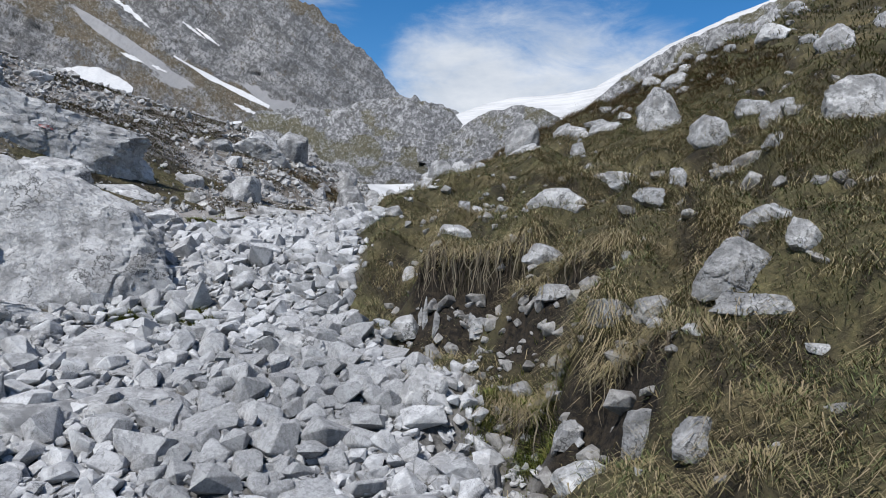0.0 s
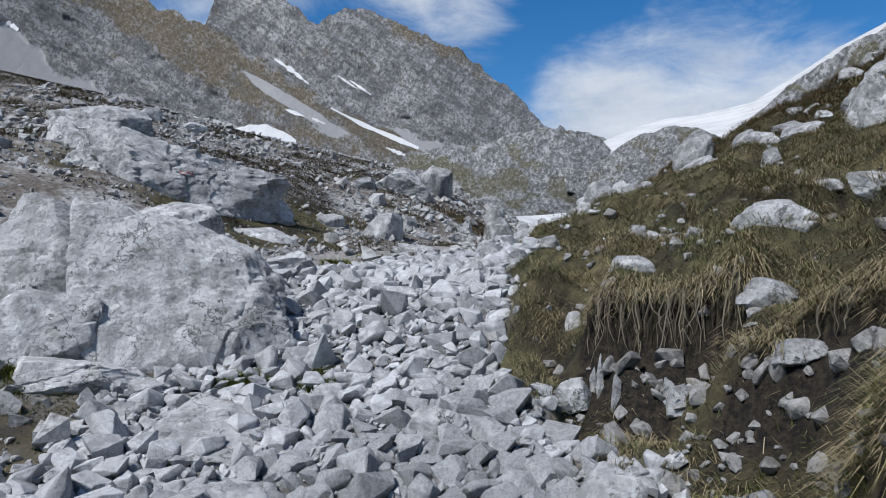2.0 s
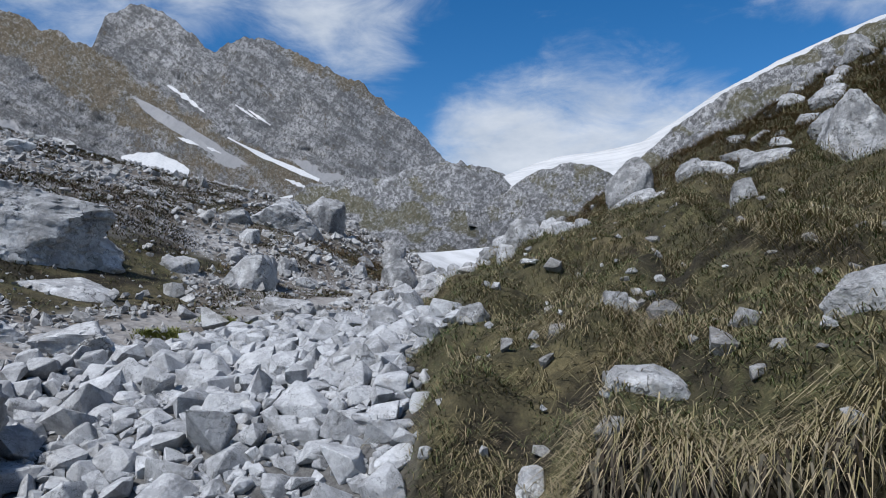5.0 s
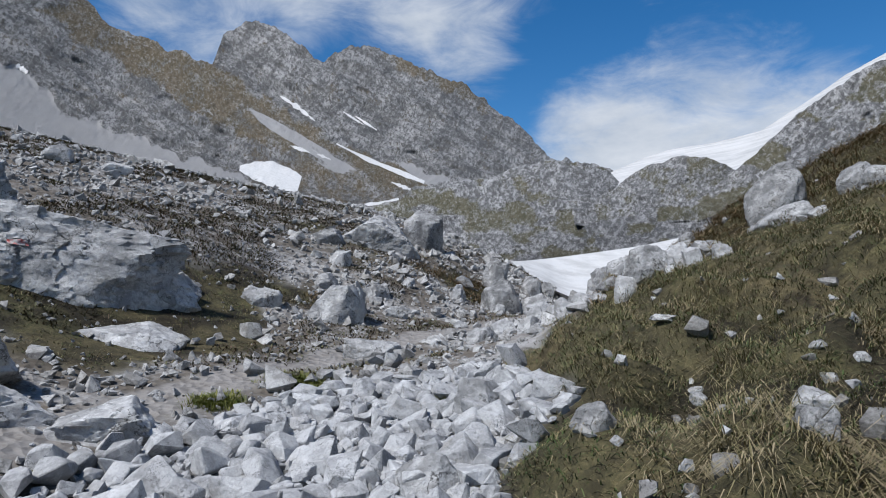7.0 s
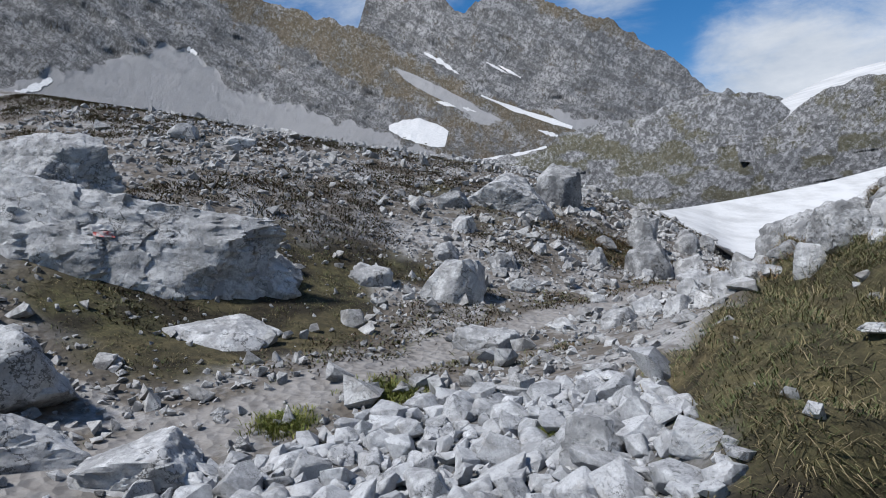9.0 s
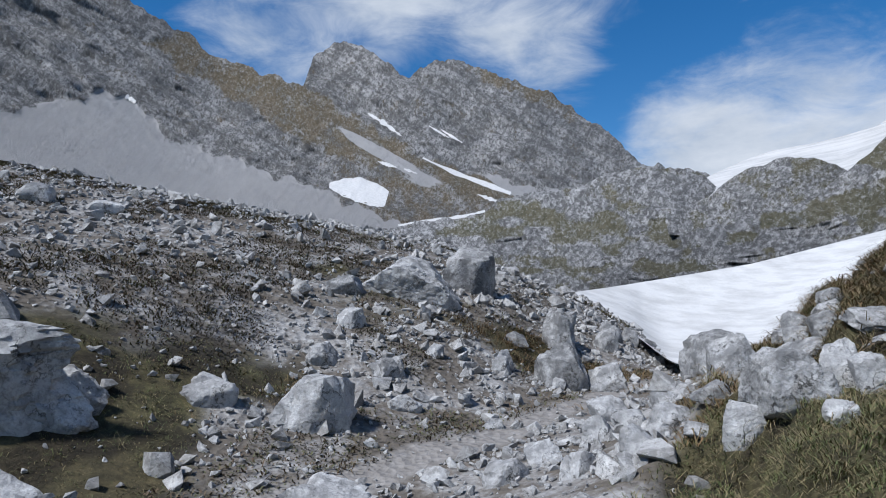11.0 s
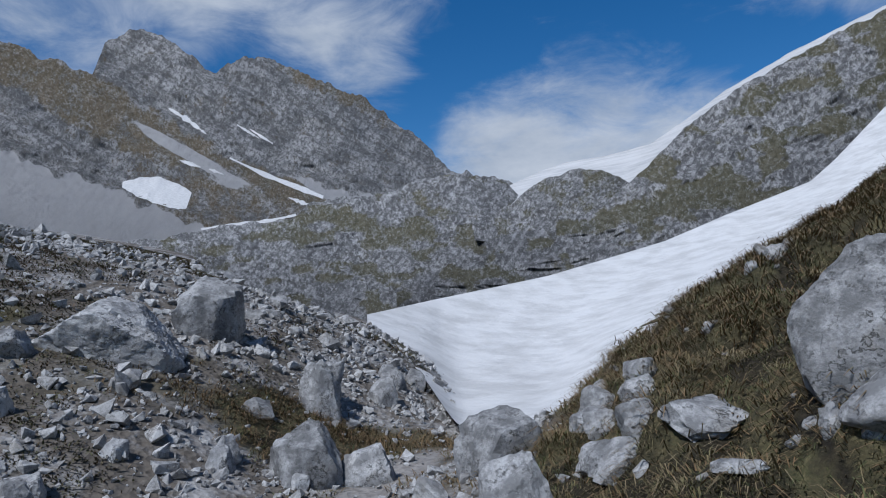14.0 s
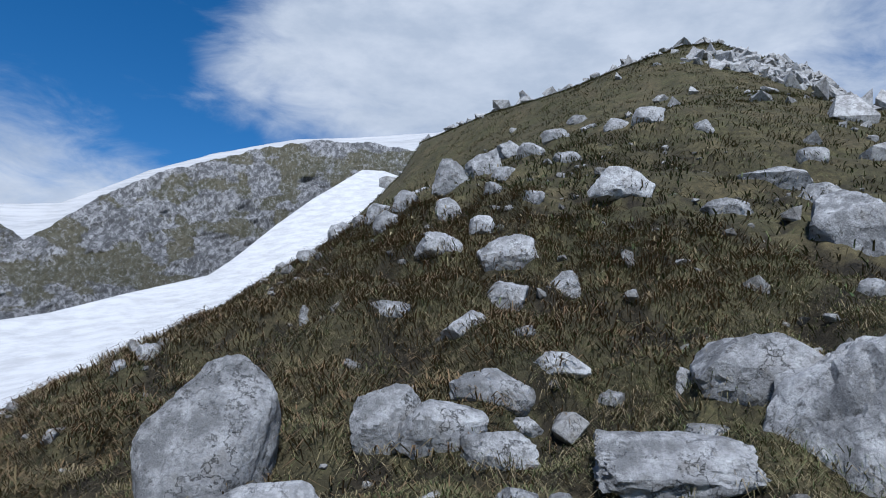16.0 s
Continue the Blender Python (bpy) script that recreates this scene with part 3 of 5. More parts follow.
def slope_sheet(name, crest, foot, near, far, mat, nu, nv, rough, grain, seed, zone=None, jag=0.12, bow=1.0, eye=EYE_POINT, even=0, beds=False):
    """A mountain side between a foot line and a crest line, both given as (bearing, rise) in degrees from the walk, at distances near and far in metres."""
    az = np.linspace(crest[0][0], crest[-1][0], nu)
    top = np.interp(az, *zip(*crest))
    teeth = jag * fbm(az * 1.3, az * 0, seed=seed, octaves=6, gain=0.62)
    low = np.interp(az, *zip(*foot))
    v = np.linspace(0, 1, nv)
    A, Vv = np.meshgrid(az, v, indexing="ij")
    E = low[:, None] + (top - low)[:, None] * Vv + teeth[:, None] * Vv ** 50
    nd_, fd = (np.interp(az, *zip(*d)) if isinstance(d, (list, tuple)) else np.full(nu, float(d)) for d in (near, far))
    if even:
        low, nd_ = (np.convolve(np.pad(q, even, mode="edge"), np.ones(2 * even + 1) / (2 * even + 1), "valid") for q in (low, nd_))
        E = low[:, None] + (top - low)[:, None] * Vv
    wide = nu // 10
    ref = np.convolve(np.pad(top, wide, mode="edge"), np.ones(2 * wide + 1) / (2 * wide + 1), "valid")
    D = nd_[:, None] + (fd - nd_)[:, None] * np.clip((E - low[:, None]) / np.maximum(ref - low, 0.3)[:, None], 0, 1.3) ** bow
    P = place(A.ravel(), E.ravel(), D.ravel(), eye)
    turf_, scree_ = zone(A.ravel(), E.ravel(), Vv.ravel()) if zone else (np.full(A.size, 0.3), np.zeros(A.size))
    k1, k3 = (0.4, 0.5) if beds else (0.8, 0.8)
    ridge = 1 - np.abs(fbm((P[:, 0] * 0.71 + P[:, 1] * 0.41 - P[:, 2] * 0.57) / grain * k1, (P[:, 0] * 0.50 + P[:, 1] * 0.28 + P[:, 2] * 0.82) / grain, (P[:, 0] * 0.5 - P[:, 1] * 0.86) / grain * k3, seed=seed + 1, octaves=5, gain=0.55))
    push = rough * (ridge - 0.5) * (1 - 0.75 * np.clip(turf_ + scree_, 0, 1)) * np.sin(np.pi * np.clip(Vv.ravel() * 0.94 + 0.02, 0, 1)) ** 0.5
    P[:, 0] -= push * np.sin(np.radians(A.ravel()))
    P[:, 1] -= push * np.cos(np.radians(A.ravel()))
    # the back of the ridge falls away behind the crest
    back = P.reshape(nu, nv, 3)[:, -1:, :].copy()
    out = np.stack([np.sin(np.radians(az)), np.cos(np.radians(az))], 1)
    back[:, 0, :2] += out * (fd * 0.25)[:, None]
    back[:, 0, 2] -= fd * 0.12
    P = np.concatenate([P.reshape(nu, nv, 3), back], 1)
    me = fast_mesh(name, P.reshape(-1, 3), quads(nu, nv + 1), mat)
    pad = lambda q: np.concatenate([q.reshape(nu, nv), q.reshape(nu, nv)[:, -1:]], 1)
    give(me, "turf", pad(turf_))
    give(me, "scree", pad(scree_))
    mean = float(np.mean(fd) * 0.6 + np.mean(nd_) * 0.4)
    across, up = np.radians(A) * mean, np.radians(E) * mean
    face = np.stack([pad(across), pad(up) * 0 + seed, pad(up)], -1)
    me.attributes.new("face", "FLOAT_VECTOR", "POINT").data.foreach_set("vector", np.ascontiguousarray(face, np.float32).ravel())
    return new(name, me)


MASSIF = [(-75, 34), (-59.6, 30.5), (-52.1, 27.5), (-47.6, 23.5), (-42.8, 21.9), (-40.6, 20.3), (-38.3, 19.8), (-36.5, 19.2), (-33.4, 18.6), (-32.6, 21.0), (-31, 22.0), (-29.7, 22.3), (-26.9, 21.0), (-25.6, 20.0), (-24.6, 19.2),
          (-23.5, 20.4), (-20.6, 20.8), (-17.3, 19.8), (-13.2, 18.2), (-9.7, 15.9), (-7.2, 13.8), (-5.2, 11.8), (-2.8, 11.2), (-0.3, 10.6), (2, 9)]
MASSIF_FOOT = [(-75, 8), (-59, 7), (-46, 6), (-34, 5.5), (-26, 5), (-16, 5), (2, 5)]


def massif_zones(az, el, v):
    band_top = np.interp(az, [-59.5, -52, -46.4, -39.3, -32.9, -28.2, -22.6, -16.1], [27.1, 25.3, 20.8, 17.1, 13.8, 12.1, 10.2, 8.6])
    band_low = np.interp(az, [-59.5, -56.7, -51.8, -46.9, -43.9, -39.5, -34.9, -31.2, -26.5, -20], [12.8, 13.8, 15.9, 16.8, 13.7, 12.5, 11.1, 9.8, 7.8, 5])
    grass_top = np.interp(az, [-46.4, -42.8, -33.4, -28, -23.4, -17.8, -11.4, -5], [20.8, 21.9, 18.6, 15.8, 13.2, 11.6, 9.6, 9.0])
    w = 0.5 * fbm(az * 0.9, el * 0.9, seed=40, octaves=4)
    above = smooth(-0.4, 0.4, el - band_top + w)
    below = smooth(0.4, -0.4, el - grass_top + w)
    streak = fbm(az * 0.35 + el * 0.62, el * 0.05 - az * 0.05, seed=41, octaves=4)
    scree_ = smooth(0.5, -0.3, el - band_low + w)
    mid = above * below * smooth(-38, -30, az) * smooth(0.0, 0.35, streak + 0.25 * smooth(-34, -20, az))
    scree_ = np.clip(scree_ + mid, 0, 1)
    cap = smooth(1.6, 0.4, np.interp(az, [-22, -20, -12, -9], [19.2, 20.8, 17.4, 15]) - el) * smooth(-20.5, -18, az) * smooth(-9, -13, az)
    turf_ = np.clip(above * below * (0.75 + 0.3 * w) * (1 - mid) + 0.7 * cap, 0, 1)
    lower = smooth(0.3, -0.4, el - band_top + w) * smooth(-34, -27, az) * 0.62
    return np.clip(turf_ * 1.0 + lower * 0.8, 0, 1) + 0.05, scree_


massif = tagged(slope_sheet("mountain", MASSIF, MASSIF_FOOT, 170, 620, CLIFF, 640, 210, 14, 34, 50, massif_zones, 0.22, beds=True), "grey twin-peaked limestone mountain with scree and turf", "mountain", kind="structure")

KNOLL_TOP = [(-40, 5.2), (-28, 6.7), (-24.2, 7.6), (-18.6, 8.2), (-17.2, 9.4), (-14.9, 9.9), (-12, 9.9), (-8.6, 11.0), (-5.3, 11.5), (-3.4, 11.2), (-1.5, 11.0), (-0.5, 10.5), (1.0, 8.8), (3, 6)]
KNOLL_FOOT = [(-40, 2), (-28, 2.2), (-13, -2), (0, 0), (3, 2)]


def knoll_zones(az, el, v):
    w = fbm(az * 0.5, el * 1.2, seed=60, octaves=4)
    turf_ = smooth(-0.1, 0.5, w + 0.5 * np.exp(-((az + 11) / 5.5) ** 2 - ((el - 7.2) / 1.4) ** 2) * 2 + 0.4 * np.exp(-((az - 6) / 8) ** 2 - ((el - 5.5) / 0.8) ** 2) * 2 - 0.2) * 0.9
    scree_ = np.exp(-((az + 8) / 7) ** 2 - ((el - 5.2 + 0.04 * az) / 0.5) ** 2)
    return turf_ * 0.85 + 0.05, scree_ * 0.45


tagged(slope_sheet("rocky_knoll", KNOLL_TOP, KNOLL_FOOT, 48, 190, KNOLL, 480, 160, 5, 14, 61, knoll_zones, 0.15), "low grey rocky knoll with patches of turf", "hill", kind="structure")

HILL_TOP = [(-3.5, 7.0), (-2.7, 8.0), (-0.4, 8.7), (1, 9.8), (2.5, 10.7), (4.9, 11.2), (7.3, 11.1), (9.2, 9.9), (10.1, 9.2), (12, 8)]
tagged(slope_sheet("rock_hillock", HILL_TOP, [(-3.5, 6), (2, 5.2), (12, 5)], 120, 165, KNOLL, 160, 70, 5, 14, 66, lambda a, e, v: (smooth(0, 0.5, fbm(a * 0.8, e, seed=68) + 0.1 + 0.3 * v) * 0.5 + 0.1, a * 0), 0.1),
       "small rounded rocky hill below the snow", "hill", kind="structure")

CORNICE_TOP = [(-2.0, 9.5), (0.1, 10.5), (2.2, 11.3), (4.4, 11.9), (7.3, 12.1), (11.2, 12.7), (14.6, 14.6), (17, 16.0), (21.7, 17.9), (25.3, 19.0), (28.4, 19.8), (32.1, 20.2), (37.5, 20.8), (40.7, 21.1), (47, 23.1), (56, 25)]
CORNICE_FOOT = [(-2.0, 9.3), (-0.6, 8.4), (2.5, 9), (9, 8.8), (14, 12), (30, 18), (56, 22)]
tagged(slope_sheet("snow_cornice", CORNICE_TOP, CORNICE_FOOT, 172, 230, FIRN, 300, 60, 2.0, 30, 70, None, 0.02, beds=True), "wind-shaped snow cornice along the ridge", "snow", kind="structure")

SIDE_TOP = [(-10, 2.0), (-6, 4.0), (-2, 6.2), (3, 7.0), (7, 8.0), (8.2, 9.0), (9.7, 10.1), (12.1, 12.1), (14.6, 14.1), (17.4, 15.7), (21.7, 17.5), (26.2, 19.0), (30.5, 19.8), (34.5, 20.0), (37, 19.7), (42, 19)]
SIDE_FOOT = [(-10, -1), (0, 0), (8.2, 2.0), (12, 3), (22.6, 6), (30, 11), (42, 15)]


def side_zones(az, el, v):
    w = fbm(az * 0.5, el * 0.9, seed=64, octaves=4)
    turf_ = smooth(0.0, 0.45, w + 1.1 * np.exp(-((az - 13) / 5) ** 2 - ((el - 8.2 - 0.15 * (az - 13)) / 1.1) ** 2) - 0.05 + 0.25 * smooth(24, 34, az) * v)
    return turf_ * 0.85 + 0.03, np.zeros_like(az)


tagged(slope_sheet("rock_slope", SIDE_TOP, SIDE_FOOT, [(-10, 40), (5, 50), (20, 62), (42, 80)], [(-10, 60), (-2, 100), (8, 150), (42, 160)], KNOLL, 420, 160, 4.5, 12, 62, side_zones, 0.12), "steep grey limestone slope below the ridge", "hill", kind="structure")

# the snow field that fills the gully
FIELD_TOP = [(-12.9, 0.0), (-6.8, 1.1), (2.4, 2.6), (11.9, 4.9), (16.6, 6.6), (22.6, 8.5), (24.2, 9.8), (25.8, 11.3), (27.5, 12.9), (30.2, 15.1), (34.3, 17.8), (36.2, 17.8), (37.9, 17.3)]
FIELD_FOOT = [(-12.9, -0.9), (-10.3, -3.1), (-7.7, -6.4), (-6.2, -9.5), (-5, -10.2), (-1.9, -9.9), (1.8, -9.6), (4.1, -8), (7, -5.4), (9.8, -3.4), (14.6, -0.8), (20.1, 2.2), (24.2, 4.5), (26.2, 6.1), (31.1, 9.2), (34.3, 12.4), (37.9, 17.0)]
FIELD_NEAR = [(-12.9, 16), (-10.3, 13.5), (-7.7, 9.6), (-6.2, 7.7), (-5, 7.2), (1.8, 7.3), (7, 10), (14.6, 14), (24, 23), (34.3, 46), (37.9, 60)]
FIELD_FAR = [(-12.9, 18), (-6.8, 23), (2.4, 28), (16.6, 38), (22.6, 46), (27.5, 56), (34.3, 68), (37.9, 72)]
tagged(slope_sheet("snow_field", FIELD_TOP, FIELD_FOOT, FIELD_NEAR, FIELD_FAR, SNOW, 260, 90, 0.28, 5, 80, None, 0.03, eye=Vector((-0.3, 9.88, 3.38)), even=6), "old white snow field filling the gully", "snow", kind="structure")

# ---- boulders and rocks ----


def sphere(level):
    bm = bmesh.new()
    bmesh.ops.create_icosphere(bm, subdivisions=level, radius=1.0)
    co = np.array([v.co[:] for v in bm.verts])
    fa = np.array([[v.index for v in f.verts] for f in bm.faces])
    bm.free()
    return co / np.linalg.norm(co, axis=1)[:, None], fa


SPHERES = {k: sphere(k) for k in (3, 4, 5, 6)}


def rock_form(dirs, seed, cuts=8, soft=60.0, rough=0.03, lo=0.56, bedding=0.0):
    """Radius along each direction: a block split along a few planes, cracked through, its edges chipped and its faces uneven."""
    r = np.random.RandomState(seed)
    axes = np.concatenate([np.eye(3), -np.eye(3)])
    worn = soft <= 15
    tilt = np.array(Euler((r.uniform(-0.4, 0.4), r.uniform(-0.4, 0.4), r.uniform(0, 3))).to_matrix())
    count = 20 if worn else cuts
    crown = r.normal(size=(4, 3)) * np.array([1, 1, 0.25]) + np.array([0, 0, 0.75])      # splits that narrow the top
    normal = np.concatenate([axes @ tilt.T, r.normal(size=(count, 3)), crown])
    normal /= np.linalg.norm(normal, axis=1)[:, None]
    off = np.concatenate([np.full(6, 1.15) if worn else r.uniform(0.66, 0.95, 6), lo + 0.10 + (0.98 - lo) * r.uniform(0, 1, count) ** 0.7, r.uniform(0.55, 0.86, 4) + (0.22 if worn else 0.0)])
    # the planes are not quite flat
    warp = dirs + 0.028 * np.stack([fbm(dirs[:, 0] * 2.3, dirs[:, 1] * 2.3, dirs[:, 2] * 2.3, seed=seed + 20 + k, octaves=4, gain=0.6) for k in range(3)], 1)
    c = np.maximum(warp @ normal.T, 1e-3) / off[None]
    rad = 1.0 / (np.sum(c ** soft, 1) ** (1 / soft))
    p = dirs * rad[:, None]
    n = fbm(p[:, 0] * 1.7, p[:, 1] * 1.7, p[:, 2] * 1.7, seed=seed, octaves=3)
    ridge = np.abs(fbm(p[:, 0] * 2.6 + 4, p[:, 1] * 2.6, p[:, 2] * 2.6, seed=seed + 7, octaves=5, gain=0.6))
    rad = rad * (1 + rough * 0.7 * n - rough * 0.8 * np.exp(-ridge * 18) + rough * 0.8 * fbm(p[:, 0] * 7, p[:, 1] * 7, p[:, 2] * 7, seed=seed + 3, octaves=5, gain=0.68))
    # joints right through the block, one side standing a little proud of the other
    wave = 0.10 * fbm(p[:, 0] * 2.2, p[:, 1] * 2.2, p[:, 2] * 2.2, seed=seed + 15, octaves=4, gain=0.6)
    for k in range(1 if worn else 4):
        q = r.normal(size=3)
        q /= np.linalg.norm(q)
        s = p @ q + wave - r.uniform(-0.4, 0.45)
        rad = rad * (1 + (0.012 if worn else 0.035) * smooth(-0.015, 0.015, s) - (0.03 if worn else 0.05) * np.exp(-(s / 0.016) ** 2))
    # broken ledges where flakes have split off
    q = fbm(p[:, 0] * 2.1 + 9, p[:, 1] * 2.1, p[:, 2] * 2.1, seed=seed + 11, octaves=4, gain=0.55) * 4 + p @ normal[0] * 3.0
    f = q - np.floor(q)
    rad = rad * (1 + (1.0 if soft > 50 else 0.3) * 0.016 * (np.floor(q) + smooth(0.82, 1.0, f) - q + 0.5))
    if bedding:
        layer = p[:, 2] * 5 + 0.7 * n + p[:, 0] * 0.8
        rad = rad * (1 + bedding * (np.abs(layer - np.round(layer)) - 0.25))
    return rad


def paint(name, colour):
    m, nt, p = material(name, 0.7)
    co = nd(nt, "ShaderNodeTexCoord").outputs["Object"]
    nt.links.new(mix(nt, spread(nt, noise_of(nt, co, 22, 7, 0.7), 0.40, 0.56), colour, rgb(0.42, 0.41, 0.40)), p.inputs["Base Color"])
    return m


WHITE_PAINT, RED_PAINT = paint("worn_white_paint", rgb(0.68, 0.67, 0.66)), paint("worn_red_paint", rgb(0.45, 0.09, 0.08))
KINDS = {
    "pale": (PALE, "pale grey angular limestone {} lying on the slope", 260, 0.03, 0.0),
    "white": (PALE, "smooth whitish limestone {} lying in the grass", 22, 0.02, 0.0),
    "grey": (ROCK, "weathered grey limestone {} half sunk in turf", 220, 0.034, 0.03),
    "dark": (ROCK, "dark split limestone {} with a hollow underneath", 200, 0.035, 0.04),
    "round": (ROCK, "rounded grey limestone {} standing in brown grass", 14, 0.03, 0.0),
    "slab": (ROCK, "tilted grey limestone {} slab with long cracks", 240, 0.03, 0.04),
    "painted": (PALE, "large pale limestone {} with a red and white waymark", 240, 0.04, 0.02),
}


def boulder(kind, x, y, w, d, top, deep, yaw, seed, flat=False, taper=0.0):
    """A rock w wide and d deep that stands top metres over the ground and reaches deep metres into it."""
    mat, label, soft, rough, bedding = KINDS[kind]
    deep = max(deep, (0.95 if max(w, d) > 1.2 and kind != "dark" else 0.7) * top) if not flat else deep
    h = top + deep
    size = max(w, d, top)
    near = size / max(2.0, math.hypot(x + 0.3, max(0.0, y - 10.0)))
    dirs, fa = SPHERES[6 if size > 1.3 else 5 if near > 0.17 else 4 if near > 0.05 else 3]
    rad = rock_form(dirs, seed, soft=soft, rough=rough, bedding=bedding)
    p = dirs * rad[:, None]
    lo, hi = p.min(0), p.max(0)
    p = (p - (lo + hi) / 2) / (hi - lo)                      # unit box
    p[:, 2] = np.where(p[:, 2] > 0, p[:, 2] * (1 - taper * np.clip(p[:, 0] + 0.3, 0, 1)), p[:, 2])
    if kind == "dark":                                       # cut away underneath
        p[:, 1] += 0.5 * np.maximum(0, -p[:, 2] - 0.05)
    p = p * np.array([w * 1.03, d, h])
    name = "boulder" if size > 0.55 else "rock"
    me = fast_mesh(name, p, fa, mat)
    me.set_sharp_from_angle(angle=radians(30))
    ob = new(name, me)
    ground_z = float(land(x, y)[0])
    step = 0.3 * max(w, d)
    gx_, gy_ = land([x + step, x - step], [y, y]), land([x, x], [y + step, y - step])
    lean = Vector(((gx_[1] - gx_[0]) / (2 * step), (gy_[1] - gy_[0]) / (2 * step), 1)).normalized() if flat else Vector((0, 0, 1))
    m = Matrix.Translation((x, y, ground_z + (top - deep) / 2)) @ Vector((0, 0, 1)).rotation_difference(lean).to_matrix().to_4x4() @ pose(0, 0, 0, 0, 0, yaw)
    ob.matrix_world = m
    tagged(ob, label.format(name), name, group="rocks strewn over the valley")
    if kind == "painted":
        # a painted waymark: a white bar above a red one
        for part, paint, z0, z1 in (("white_bar", WHITE_PAINT, 0.30, 0.38), ("red_bar", RED_PAINT, 0.20, 0.28)):
            u, v = np.meshgrid(np.linspace(0.24, 0.42, 14), np.linspace(z0, z1, 6), indexing="ij")
            ray = np.stack([u.ravel(), np.full(u.size, -0.8), v.ravel()], 1)
            ray /= np.linalg.norm(ray, axis=1)[:, None]
            q = ray * (rock_form(ray, seed, soft=soft, rough=rough, bedding=bedding) * 1.006)[:, None]
            q = (q - (lo + hi) / 2) / (hi - lo) * np.array([w * 1.03, d, h])
            bar = new(part, fast_mesh(part, q, quads(14, 6), paint))
            bar.parent = ob
    return ob


boulder("pale", -3.20, 6.10, 1.65, 1.05, 1.12, 0.40, 30, 141, taper=0.5)
boulder("pale", -4.45, 6.35, 1.95, 1.00, 0.78, 0.29, 40, 321)
boulder("pale", -3.85, 5.40, 1.10, 0.62, 0.42, 0.14, 45, 302)
boulder("pale", -3.40, 5.25, 0.74, 0.43, 0.17, 0.06, 42, 303)
boulder("painted", -6.15, 10.12, 3.23, 1.26, 0.86, 0.38, 35, 102, taper=0.75)
boulder("pale", -7.84, 10.67, 1.67, 1.00, 0.66, 0.26, 40, 103)
boulder("pale", -5.25, 11.10, 0.95, 0.40, 0.26, 0.12, 41, 104)
boulder("pale", -4.71, 10.09, 1.05, 1.15, 0.13, 0.28, 43, 105, flat=True)
boulder("pale", -4.68, 8.16, 1.03, 0.73, 0.46, 0.19, 58, 106)
boulder("pale", -3.99, 7.82, 0.91, 0.42, 0.25, 0.07, 56, 107)
boulder("pale", -3.39, 8.24, 0.66, 0.72, 0.08, 0.18, 47, 108, flat=True)
boulder("pale", -4.74, 16.57, 1.66, 0.96, 0.62, 0.23, 28, 609, taper=0.2)
boulder("grey", -5.31, 15.84, 0.63, 0.38, 0.23, 0.12, 34, 110)
boulder("grey", -4.24, 18.03, 0.86, 0.63, 0.76, 0.21, 22, 111)
boulder("pale", -3.79, 12.62, 0.74, 0.54, 0.42, 0.12, 29, 112)
boulder("grey", -2.25, 15.66, 0.64, 0.47, 0.54, 0.10, 15, 413)
boulder("grey", -1.74, 15.80, 0.60, 0.44, 0.35, 0.05, 11, 114)
boulder("grey", -2.74, 17.84, 0.56, 0.42, 0.49, 0.12, 14, 415)
boulder("grey", -2.25, 19.64, 0.47, 0.35, 0.29, 0.07, 10, 116)
boulder("grey", -0.46, 14.95, 0.79, 0.55, 0.42, 0.06, 1, 123)
boulder("grey", -0.89, 13.34, 0.29, 0.15, 0.10, 0.02, 6, 125)
boulder("pale", -1.13, 12.99, 0.31, 0.20, 0.13, 0.03, 10, 126)
boulder("grey", -0.51, 12.32, 0.31, 0.15, 0.10, 0.03, 2, 127)
boulder("pale", -4.54, 13.98, 0.40, 0.30, 0.16, 0.10, 37, 128)
boulder("pale", -3.85, 14.20, 0.34, 0.23, 0.12, 0.08, 31, 129)
boulder("round", 1.29, 13.06, 0.63, 0.45, 0.60, 0.17, -27, 130)
boulder("round", 1.30, 12.63, 0.60, 0.41, 0.22, 0.12, -30, 131)
boulder("grey", 0.72, 13.67, 0.53, 0.58, 0.07, 0.14, -15, 132, flat=True)
boulder("grey", 0.38, 13.94, 0.29, 0.22, 0.17, 0.09, -9, 133)
boulder("grey", 0.27, 13.88, 0.58, 0.35, 0.16, 0.12, -8, 134)
boulder("grey", 0.22, 14.77, 0.27, 0.20, 0.19, 0.03, -6, 135)
boulder("grey", 0.45, 14.37, 0.27, 0.20, 0.12, 0.06, -9, 136)
boulder("grey", 1.38, 12.34, 0.21, 0.16, 0.08, 0.05, -34, 137)
boulder("grey", 2.08, 14.83, 0.14, 0.10, 0.08, 0.02, -26, 138)
boulder("slab", 3.16, 10.93, 0.97, 0.68, 0.57, 0.75, -73, 139)
boulder("slab", 3.28, 11.41, 0.62, 0.38, 0.22, 0.12, -66, 140)
boulder("grey", 2.51, 11.42, 0.64, 0.33, 0.18, 0.10, -60, 141)
boulder("pale", 6.39, 14.22, 0.73, 0.41, 0.27, 0.17, -56, 142)
boulder("grey", 3.90, 13.68, 0.39, 0.28, 0.23, 0.07, -47, 143)
boulder("grey", 3.09, 14.03, 0.51, 0.18, 0.04, 0.14, -37, 144)
boulder("grey", 8.81, 13.50, 0.86, 0.38, 0.12, 0.27, -68, 145)
boulder("grey", 7.60, 12.56, 0.52, 0.32, 0.19, 0.12, -71, 146)
